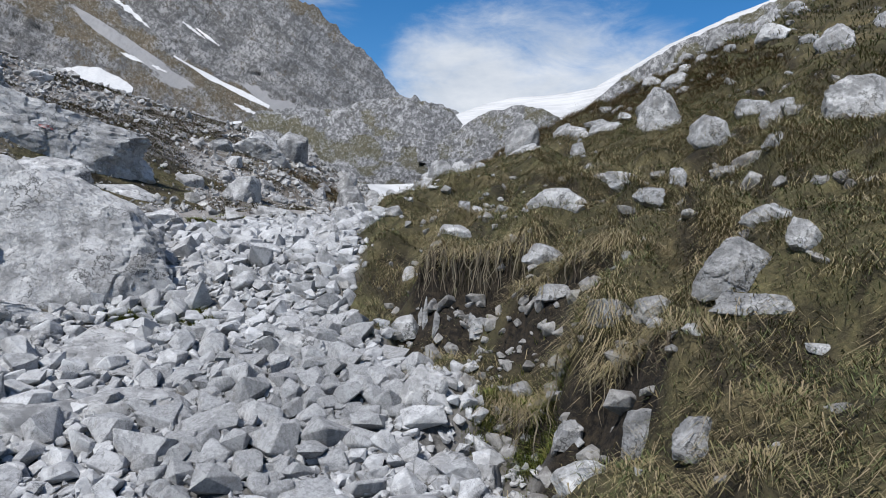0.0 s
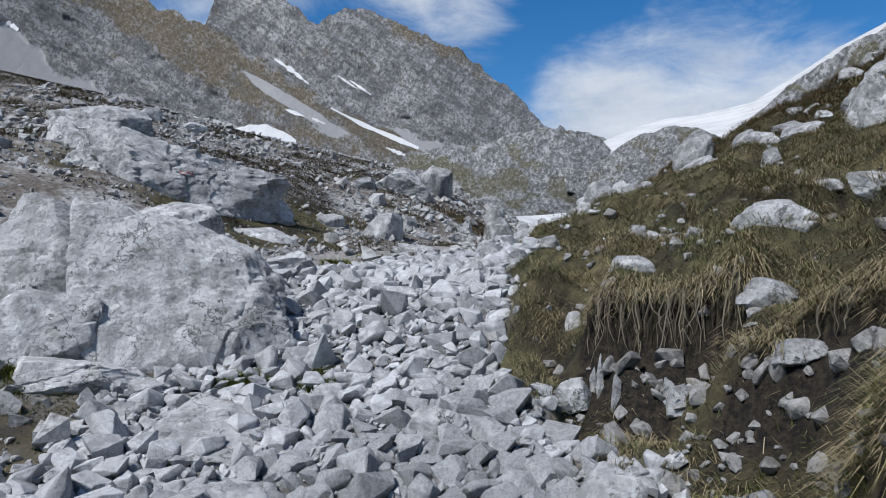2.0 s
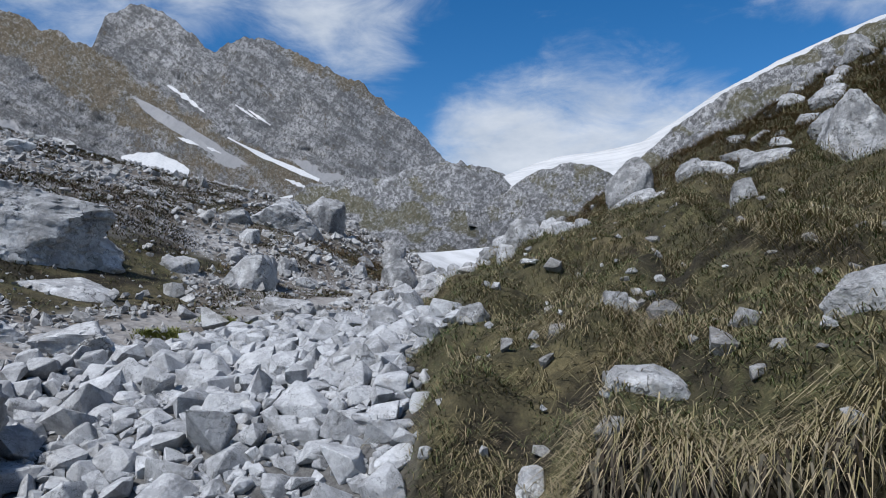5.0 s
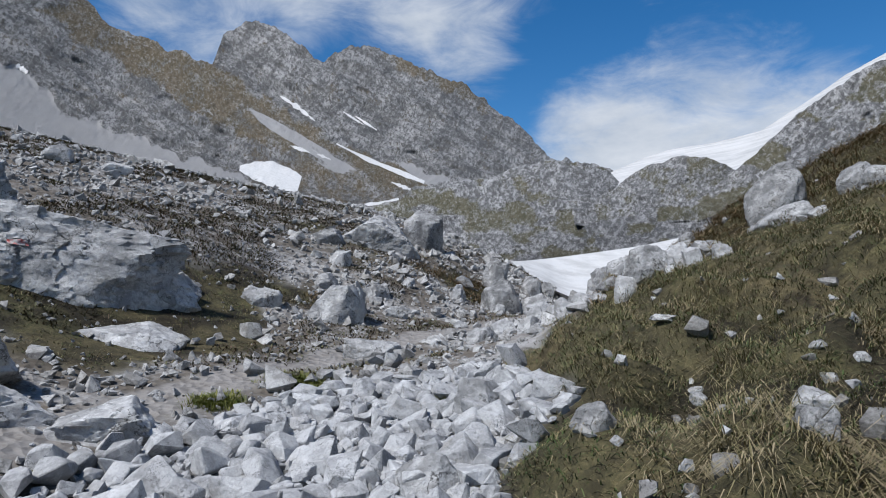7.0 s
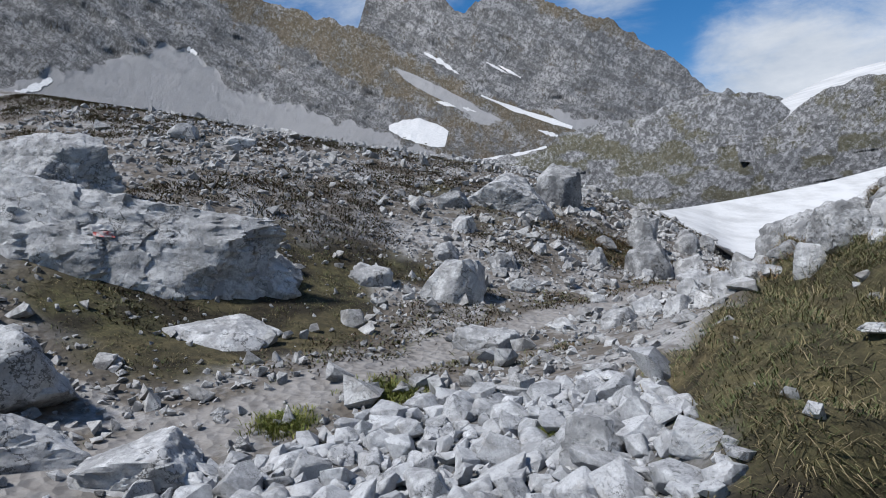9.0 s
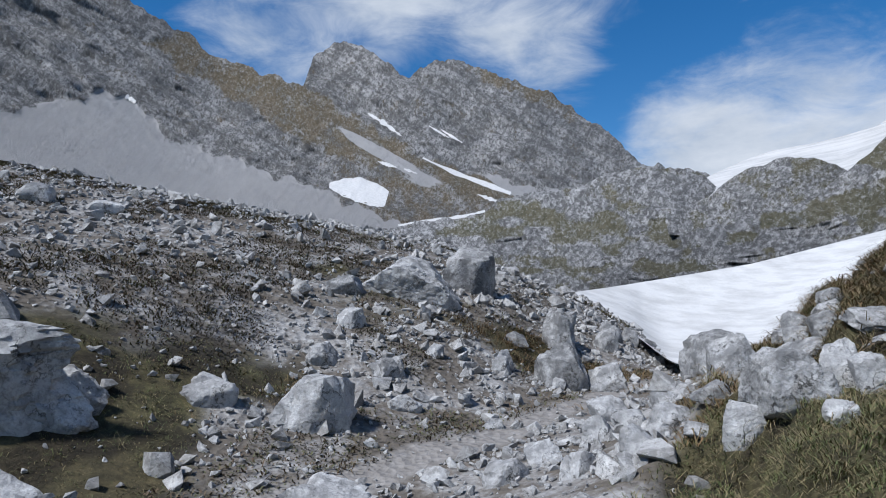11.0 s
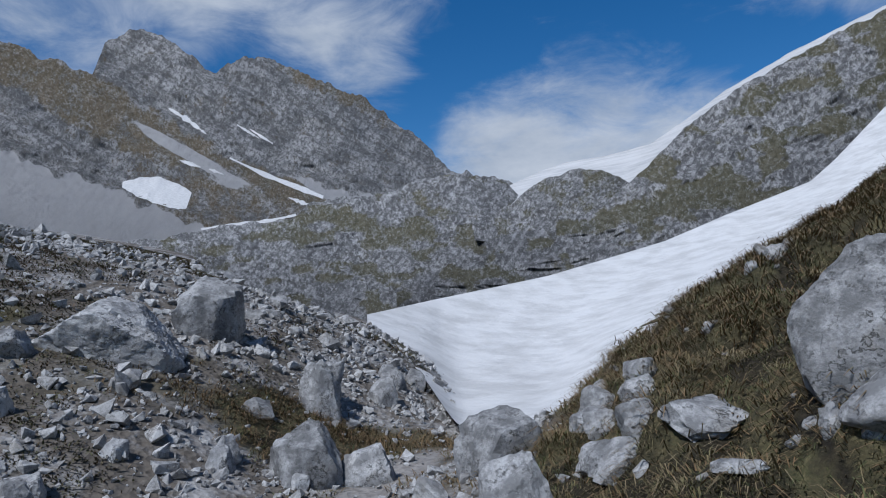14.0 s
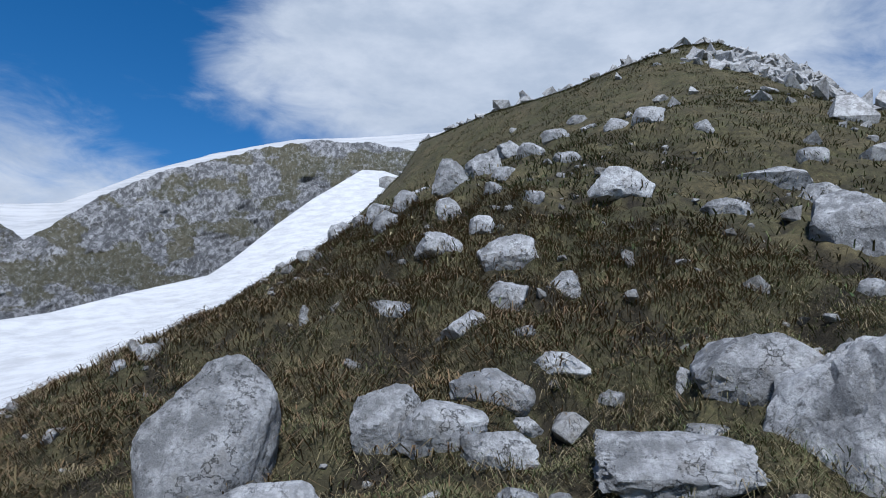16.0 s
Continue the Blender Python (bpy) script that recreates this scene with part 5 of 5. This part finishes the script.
# stones fallen out of the little banks
px, py = [], []
for cx, cy, nx, ny, half, drop in CUTS:
    along, off = r.uniform(-half, half, 90), r.uniform(-0.75, -0.05, 90)
    px.append(cx - along * ny + off * nx)
    py.append(cy + along * nx + off * ny)
px, py = np.concatenate(px), np.concatenate(py)
tagged(pile("bank_stones", SHADE_STONE, px, py, np.clip(0.06 * np.exp(r.normal(0, 0.5, len(px))), 0.025, 0.16), 0.04, r, 0.5, forms=FORMS), "grey stones lying in the hollows under the turf", "stones", kind="stuff")
# stones round the foot of the great boulder
n = 1500
px, py = r.uniform(-5.0, -1.6, n), r.uniform(2.4, 6.2, n)
b_ = zones(px, py)[0]
keep = (b_ < 0.5) & (r.uniform(0, 1, n) < 0.12 + 0.7 * smooth(0.0, 0.3, fbm(px * 1.2, py * 1.2, seed=131, octaves=3)))
sz = np.clip(0.06 * np.exp(r.normal(0, 0.6, n)), 0.02, 0.3)
tagged(pile("foot_stones", RUBBLE, px[keep], py[keep], sz[keep], 0.06, r, 0.5), "grey stones in the moss below the boulder", "stones", kind="stuff")
# outcrops high on the eastern hill
n = 2600
px, py = r.uniform(8, 46, n), r.uniform(8, 50, n)
keep = r.uniform(0, 1, n) < smooth(0.15, 0.6, fbm(px * 0.13, py * 0.13, seed=91, octaves=3)) * 0.5 + 0.06 + 0.8 * (np.hypot(px - 40, py - 30) < 8)
sz = np.clip(0.35 * np.exp(r.normal(0, 0.6, n)), 0.1, 1.3)
tagged(pile("outcrop_stones", RUBBLE, px[keep], py[keep], sz[keep], 0.05, r, 0.4), "grey rock bits scattered over the high grassy hill", "stones", kind="stuff")

# the crag by the summit
n = 9000
a_, d_ = r.uniform(57, 73.5, n), r.uniform(24, 46, n)
px, py = -0.15 + d_ * np.sin(np.radians(a_)), 9.9 + d_ * np.cos(np.radians(a_))
below = np.interp(a_, [q[0] for q in CRESTS[0][1]], [q[1] for q in CRESTS[0][1]]) - np.degrees(np.arctan2(land(px, py) - 3.43, d_))
keep = (below > np.interp(a_, [57, 62, 66, 73], [1.6, 1.0, 0.4, 0.15])) & (below < np.interp(a_, [57, 64, 73], [2.6, 3.4, 4.2])) & (r.uniform(0, 1, n) < 0.5)
px, py = px[keep][:1100], py[keep][:1100]
n = len(px)
sz = np.clip(0.4 * np.exp(r.normal(0, 0.5, n)), 0.15, 1.1)
tagged(pile("summit_crag", RUBBLE, px, py, sz, -0.02, r, 0.5), "broken grey crag below the grassy summit", "rocks", kind="stuff")

# ---- grass ----


def grass_material(name, a, b, c):
    m, nt, p = material(name, 0.7)
    rnd = nd(nt, "ShaderNodeNewGeometry").outputs["Random Per Island"]
    co = nd(nt, "ShaderNodeTexCoord").outputs["Object"]
    patch = noise_of(nt, co, 0.7, 4)
    col = mix(nt, spread(nt, patch, 0.38, 0.62), a, b)
    col = mix(nt, spread(nt, rnd, 0.40, 0.62), col, c)
    val = nd(nt, "ShaderNodeHueSaturation", {"Color": col, "Value": spread(nt, rnd, 0, 1, 0.7, 1.3)})
    nt.links.new(val.outputs[0], p.inputs["Base Color"])
    return m


STRAW = grass_material("dry_grass", rgb(0.30, 0.250, 0.135), rgb(0.165, 0.130, 0.065), rgb(0.075, 0.088, 0.032))
GREEN = grass_material("green_grass", rgb(0.046, 0.082, 0.020), rgb(0.066, 0.072, 0.026), rgb(0.12, 0.095, 0.050))
BROWN = grass_material("brown_grass", rgb(0.14, 0.085, 0.042), rgb(0.19, 0.125, 0.062), rgb(0.10, 0.075, 0.035))
WITHERED = grass_material("withered_tussock", rgb(0.33, 0.27, 0.165), rgb(0.24, 0.185, 0.11), rgb(0.135, 0.115, 0.055))
HEATH = grass_material("dark_heath", rgb(0.105, 0.084, 0.050), rgb(0.140, 0.094, 0.060), rgb(0.080, 0.080, 0.040))


def blades(name, mat, tx, ty, length, width, per, splay, droop, r, radius=0.05, hang=1.3, simple=False):
    """Tufts of blades that arch over, each a bent strip tapering to a point."""
    n = len(tx) * per
    far = np.repeat(length / 0.15, per) ** 0.5
    ox, oy = r.normal(0, radius, n) * far, r.normal(0, radius, n) * far
    bx, by = np.repeat(tx, per) + ox, np.repeat(ty, per) + oy
    L = np.repeat(length, per) * r.uniform(0.5, 1.2, n)
    a = r.uniform(0, 2 * np.pi, n)
    # blades lean outwards from the tuft and hang down the slope
    e = 0.06
    here, gx_, gy_ = land(tx, ty), land(tx + e, ty), land(tx, ty + e)
    sx, sy = np.repeat(np.clip((gx_ - here) / e, -1.5, 1.5), per), np.repeat(np.clip((gy_ - here) / e, -1.5, 1.5), per)
    bz = np.repeat(here, per) + sx * ox + sy * oy - 0.012
    dx, dy = 0.7 * np.cos(a) - hang * sx + 0.8 * ox / (radius * far), 0.7 * np.sin(a) - hang * sy + 0.8 * oy / (radius * far)
    q = np.hypot(dx, dy) + 1e-6
    dx, dy = dx / q, dy / q
    out = splay * r.uniform(0.4, 1.3, n)
    ww = width / 2 * r.uniform(0.6, 1.3, n)
    pts = []
    for f, wide in (((0.0, 1.0), (0.55, 0.9), (1.0, 0.0)) if simple else ((0.0, 0.9), (0.4, 1.0), (0.75, 0.7), (1.0, 0.0))):
        reach = out * (0.55 * f + 0.45 * f * f) * L
        up = L * (1.15 * f - (0.45 + droop * np.minimum(out, 1.2) * 0.75) * f * f)
        for side in ((-1, 1) if wide else (0,)):
            pts.append(np.stack([bx + dx * reach - dy * ww * wide * side, by + dy * reach + dx * ww * wide * side, bz + up], 1))
    P = np.stack(pts, 1).reshape(-1, 3)
    k = (np.arange(n) * len(pts))[:, None]
    F = np.concatenate([k + np.array([t3]) for t3 in (((0, 1, 3), (0, 3, 2), (2, 3, 4)) if simple else ((0, 1, 3), (0, 3, 2), (2, 3, 5), (2, 5, 4), (4, 5, 6)))], 1).reshape(-1, 3)
    return new(name, fast_mesh(name, P, F, mat, True))


def sow(r, n, x0, x1, y0, y1, weight):
    tx, ty = r.uniform(x0, x1, n), r.uniform(y0, y1, n)
    k = r.uniform(0, 1, n) < weight(tx, ty)
    return tx[k], ty[k]


def turf_only(a, b):
    return zones(a, b)[3]


clump = lambda a, b: np.clip(0.45 + 1.1 * fbm(a * 1.1, b * 1.1, seed=95, octaves=3), 0.05, 1)
high = lambda a, b: smooth(-0.15, 0.25, hummocks(a, b))
# dense on the near eastern slope, thinner to the west of the stones
reach = lambda a, b: np.clip(4.5 / (1.0 + np.hypot(a - 0.3, np.maximum(0, np.abs(b - 6) - 5))), 0.25, 1)
treads = lambda a, b: np.where(ledges(a, b) < 0.14, 0.35, 1) * (1 - 0.95 * bank_face(a, b)) * (0.2 + 0.8 * smooth(0.02, 0.12, mounds(a, b)))
withered = lambda a, b: smooth(11.5, 13.5, b + fbm(a * 0.6, b * 0.6, seed=99))
lush = lambda a, b: np.exp(-((a + 0.2) / 0.9) ** 2 - ((b - 7.4) / 1.0) ** 2)
east = lambda a, b: turf_only(a, b) * (a > grass_edge(b)) * treads(a, b) * reach(a, b)
tx, ty = sow(r, 48000, -1.4, 5.8, 0.8, 19, lambda a, b: east(a, b) * (0.25 + 0.75 * clump(a, b)) * (1 - 0.55 * withered(a, b)) * (1 - 0.85 * lush(a, b)))
wx, wy = sow(r, 16000, -14, -1, 2, 19, lambda a, b: turf_only(a, b) * clump(a, b) * (a < grass_edge(b)))
tx, ty = np.concatenate([tx, wx]), np.concatenate([ty, wy])
tagged(blades("dry_grass", STRAW, tx, ty, r.uniform(0.05, 0.13, len(tx)), 0.0038, 15, 1.0, 0.9, r, 0.06, hang=0.6, simple=True), "straw-coloured drooping mountain grass", "grass", kind="stuff")
tx, ty = sow(r, 54000, -1.4, 5.8, 0.8, 19, lambda a, b: east(a, b) * np.clip(1.3 - clump(a, b) + lush(a, b), 0.15, 1))
wx, wy = sow(r, 20000, -14, -1, 2, 19, lambda a, b: turf_only(a, b) * np.clip(1.25 - clump(a, b), 0.1, 1) * (a < grass_edge(b)))
tx, ty = np.concatenate([tx, wx]), np.concatenate([ty, wy])
tagged(blades("green_grass", GREEN, tx, ty, r.uniform(0.03, 0.075, len(tx)), 0.0050, 10, 1.0, 0.6, r, 0.06, hang=0.5, simple=True), "short green alpine grass on the slope", "grass", kind="stuff")
tx, ty = sow(r, 16000, -4.5, 6, 11.0, 20, lambda a, b: turf_only(a, b) * (0.4 + 0.6 * high(a, b)) * smooth(11.5, 13.5, b + fbm(a * 0.6, b * 0.6, seed=99)))
tagged(blades("brown_grass", BROWN, tx, ty, r.uniform(0.08, 0.2, len(tx)), 0.008, 11, 1.0, 0.8, r, simple=True), "rust-brown withered grass beside the snow", "grass", kind="stuff")
tx, ty = sow(r, 9000, -5.0, -1.6, 2.4, 6.2, lambda a, b: (zones(a, b)[0] < 0.5) * (0.15 + 0.85 * smooth(-0.15, 0.15, fbm(a * 1.4, b * 1.4, seed=132, octaves=3))))
tagged(blades("moss", GREEN, tx, ty, r.uniform(0.02, 0.055, len(tx)), 0.007, 8, 0.9, 0.5, r, simple=True), "short green moss and grass between the stones", "moss", kind="stuff")
# bright moss cushions between the stones
MOSS = grass_material("bright_moss", rgb(0.115, 0.135, 0.022), rgb(0.085, 0.115, 0.022), rgb(0.15, 0.15, 0.04))
spots = ((-2.45, 5.6, 0.07), (-2.03, 5.86, 0.06), (-3.86, 5.83, 0.07), (-3.65, 5.08, 0.09), (-2.43, 5.69, 0.06), (-2.03, 5.96, 0.06), (0.49, 4.39, 0.12), (0.68, 4.03, 0.1), (-2.84, 9.75, 0.12), (-3.16, 9.01, 0.08), (-1.49, 9.09, 0.06))
tx = np.concatenate([r.normal(a, q, 260) for a, b, q in spots])
ty = np.concatenate([r.normal(b, q, 260) for a, b, q in spots])
tagged(blades("moss_cushions", MOSS, tx, ty, r.uniform(0.06, 0.10, len(tx)), 0.006, 8, 0.7, 0.4, r, 0.03, simple=True), "bright yellow-green moss cushions among the stones", "moss", kind="stuff")
# long tussocks that hang over the edges of the hummocks
tx, ty = sow(r, 9000, -0.6, 5.0, 0.8, 16, lambda a, b: turf_only(a, b) * np.where(b < 8, 0.7, 0.3) * np.clip(smooth(0.12, 0.2, ledges(a, b)) * smooth(0.5, 0.35, ledges(a, b)) + 0.25, 0, 1) * (1 - bank_face(a, b)))
tagged(blades("tussock_grass", WITHERED, tx, ty, r.uniform(0.08, 0.19, len(tx)), 0.0042, 52, 1.0, 1.0, r, 0.05, 0.9, simple=True), "long dry tussocks hanging over the hummocks", "grass", kind="stuff")
# grass and roots that hang over the lips of the little banks
ROOT = grass_material("bare_roots", rgb(0.050, 0.038, 0.026), rgb(0.075, 0.058, 0.040), rgb(0.14, 0.12, 0.085))


def lip_points(cut, n, lo, hi):
    px_, py_, nx, ny, half, drop = cut
    along, off = r.uniform(-half * 0.9, half * 0.9, n), r.uniform(lo, hi, n)
    off = off - 0.07 * fbm(along * 3.1, along * 0 + px_, seed=14, octaves=3)
    return px_ - along * ny + off * nx, py_ + along * nx + off * ny


def strands(name, cut, n):
    """Thin roots that hang free in front of the cut."""
    ax, ay = lip_points(cut, n, -0.10, -0.01)
    top = land(ax + 0.1 * cut[2], ay + 0.1 * cut[3]) - 0.01
    low = np.maximum(top - r.uniform(0.4, 1.5, n) * cut[5], land(ax, ay) - 0.02)
    w, sway, turn = r.uniform(0.0025, 0.007, n), r.normal(0, 0.02, (n, 5, 2)).cumsum(1), r.uniform(-0.5, 0.5, n)
    pts = []
    for k in range(5):
        f = k / 4
        for side in (-1, 1):
            pts.append(np.stack([ax + sway[:, k, 0] + side * w * (1 - 0.7 * f) * np.cos(turn), ay + sway[:, k, 1] * 0.6 + side * w * (1 - 0.7 * f) * np.sin(turn), top + (low - top) * f], 1))
    P = np.stack(pts, 1).reshape(-1, 3)
    F = np.concatenate([(np.arange(n) * 10)[:, None] + np.array([[2 * k, 2 * k + 1, 2 * k + 3, 2 * k + 2]]) for k in range(4)], 1).reshape(-1, 4)
    return tagged(new(name, fast_mesh(name, P, F, ROOT)), "bare roots hanging below the turf edge", "roots", kind="stuff")


for cut, n in zip(CUTS, (150, 70, 30)):
    strands("hanging_roots", cut, n)
tx, ty = (np.concatenate(q) for q in zip(*[lip_points(c, n, 0.0, 0.14) for c, n in zip(CUTS, (46, 64, 40))]))
tagged(blades("lip_grass", WITHERED, tx, ty, r.uniform(0.10, 0.2, len(tx)), 0.0045, 34, 1.1, 1.2, r, 0.045, 1.4, simple=True), "long dry grass hanging over the turf edge", "grass", kind="stuff")
tx, ty = sow(r, 30000, 4.5, 30, 5, 42, lambda a, b: (0.25 + 0.75 * clump(a * 0.4, b * 0.4)) * np.clip(9 / (np.hypot(a, b - 10) + 1), 0.12, 1))
tagged(blades("hill_grass", GREEN, tx, ty, r.uniform(0.07, 0.16, len(tx)), 0.014, 8, 0.9, 0.5, r, 0.12, simple=True), "olive grass covering the hillside", "grass", kind="stuff")
tx, ty = sow(r, 26000, 3.5, 28, 8, 40, lambda a, b: (0.15 + 0.6 * smooth(0, 0.4, fbm(a * 0.25, b * 0.25, seed=97))) * np.clip(9 / (np.hypot(a, b - 10) + 1), 0.12, 1))
tagged(blades("hill_straw", STRAW, tx, ty, r.uniform(0.08, 0.18, len(tx)), 0.014, 8, 1.0, 0.7, r, 0.12, simple=True), "dry brown grass patches on the hillside", "grass", kind="stuff")
heath_at = lambda a, b: smooth(-0.12, 0.2, fbm(a * 1.1, b * 1.1, seed=98, octaves=4, gain=0.6) - 0.04 - 0.05 * (a + 5) - 0.2 * smooth(-5, -3, a))
tx, ty = sow(r, 38000, -15, -2, 8.5, 26, lambda a, b: np.clip((zones(a, b)[2] + 0.4 * zones(a, b)[3]) * heath_at(a, b), 0, 1))
tagged(blades("heath", HEATH, tx, ty, r.uniform(0.035, 0.085, len(tx)), 0.013, 10, 1.0, 0.4, r, 0.10, simple=True), "dark brown low heath between the stones", "shrubs", kind="stuff")

# ---- snow left on the mountain ----


from mathutils.bvhtree import BVHTree

MASSIF_FACE = BVHTree.FromPolygons([v.co for v in massif.data.vertices], [tuple(f.vertices) for f in massif.data.polygons])


def snow_patch(line, widths, dist):
    """A drift along a line of (bearing, rise), as wide in degrees as widths say, lying on the mountain side."""
    k = np.linspace(0, 1, 40)
    s = np.linspace(0, 1, len(line))
    az, el, w = np.interp(k, s, [p[0] for p in line]), np.interp(k, s, [p[1] for p in line]), np.interp(k, np.linspace(0, 1, len(widths)), widths)
    w = 0.8 * w * (1 + 0.5 * np.clip(0.45 / w, 0.15, 1) * fbm(k * 12, k * 0 + az[0], seed=120, octaves=3))
    across = np.linspace(-1, 1, 9)
    da, de = np.gradient(az), np.gradient(el)
    q = np.hypot(da, de)
    A = az[:, None] - (de / q * w / 2)[:, None] * across[None]
    E = el[:, None] + (da / q * w / 2)[:, None] * across[None]
    rays = place(A.ravel(), E.ravel(), np.ones(A.size)) - np.array(EYE_POINT)
    hits = [MASSIF_FACE.ray_cast(EYE_POINT, Vector(d).normalized())[0] for d in rays]
    D = np.array([math.hypot(h.x - EYE_POINT.x, h.y - EYE_POINT.y) if h else 400.0 for h in hits]).reshape(A.shape)
    near = D.copy()
    for _ in range(4):                                                 # the drift fills the hollows
        near[1:-1] = np.minimum((near[:-2] + near[2:]) / 2, near[1:-1])
        near[:, 1:-1] = np.minimum((near[:, :-2] + near[:, 2:]) / 2, near[:, 1:-1])
    D = near - dist
    me = fast_mesh("snow_patch", place(A.ravel(), E.ravel(), D.ravel()), quads(40, 9), SNOW)
    return tagged(new("snow_patch", me), "narrow white snow patch left on the mountain side", "snow", group="snow patches on the mountain", kind="structure")


snow_patch([(-31.3, 10.7), (-29, 10.4), (-26.5, 9.6)], [0.4, 2.0, 2.4, 2.4, 1.6], 0.9)
snow_patch([(-28.0, 16.6), (-26.6, 15.8), (-25.2, 14.8)], [0.15, 0.45, 0.12], 0.9)
snow_patch([(-23.4, 13.0), (-20.6, 11.7), (-18, 10.7), (-16.0, 9.9)], [0.12, 0.4, 0.55, 0.5], 0.9)
snow_patch([(-22.8, 15.6), (-21.1, 14.6)], [0.1, 0.25, 0.1], 0.9)
snow_patch([(-21.8, 15.3), (-20.0, 14.2)], [0.1, 0.3, 0.1], 0.9)
snow_patch([(-25.6, 7.4), (-22.2, 7.8), (-20, 8.1), (-18.2, 8.5)], [0.2, 0.45, 0.3, 0.2], 0.9)
snow_patch([(-59, 12.6), (-57.6, 13.2), (-56.7, 13.8)], [0.5, 0.6, 0.3], 0.9)
snow_patch([(-47.1, 16.7), (-46.4, 16.3)], [0.3, 0.5, 0.3], 0.9)
snow_patch([(-27.2, 12.7), (-25.6, 12.2)], [0.15, 0.35, 0.1], 0.9)
snow_patch([(-25.0, 12.1), (-23.9, 11.7)], [0.1, 0.3, 0.1], 0.9)
snow_patch([(-18.8, 9.9), (-16.7, 9.1)], [0.12, 0.35, 0.12], 0.9)
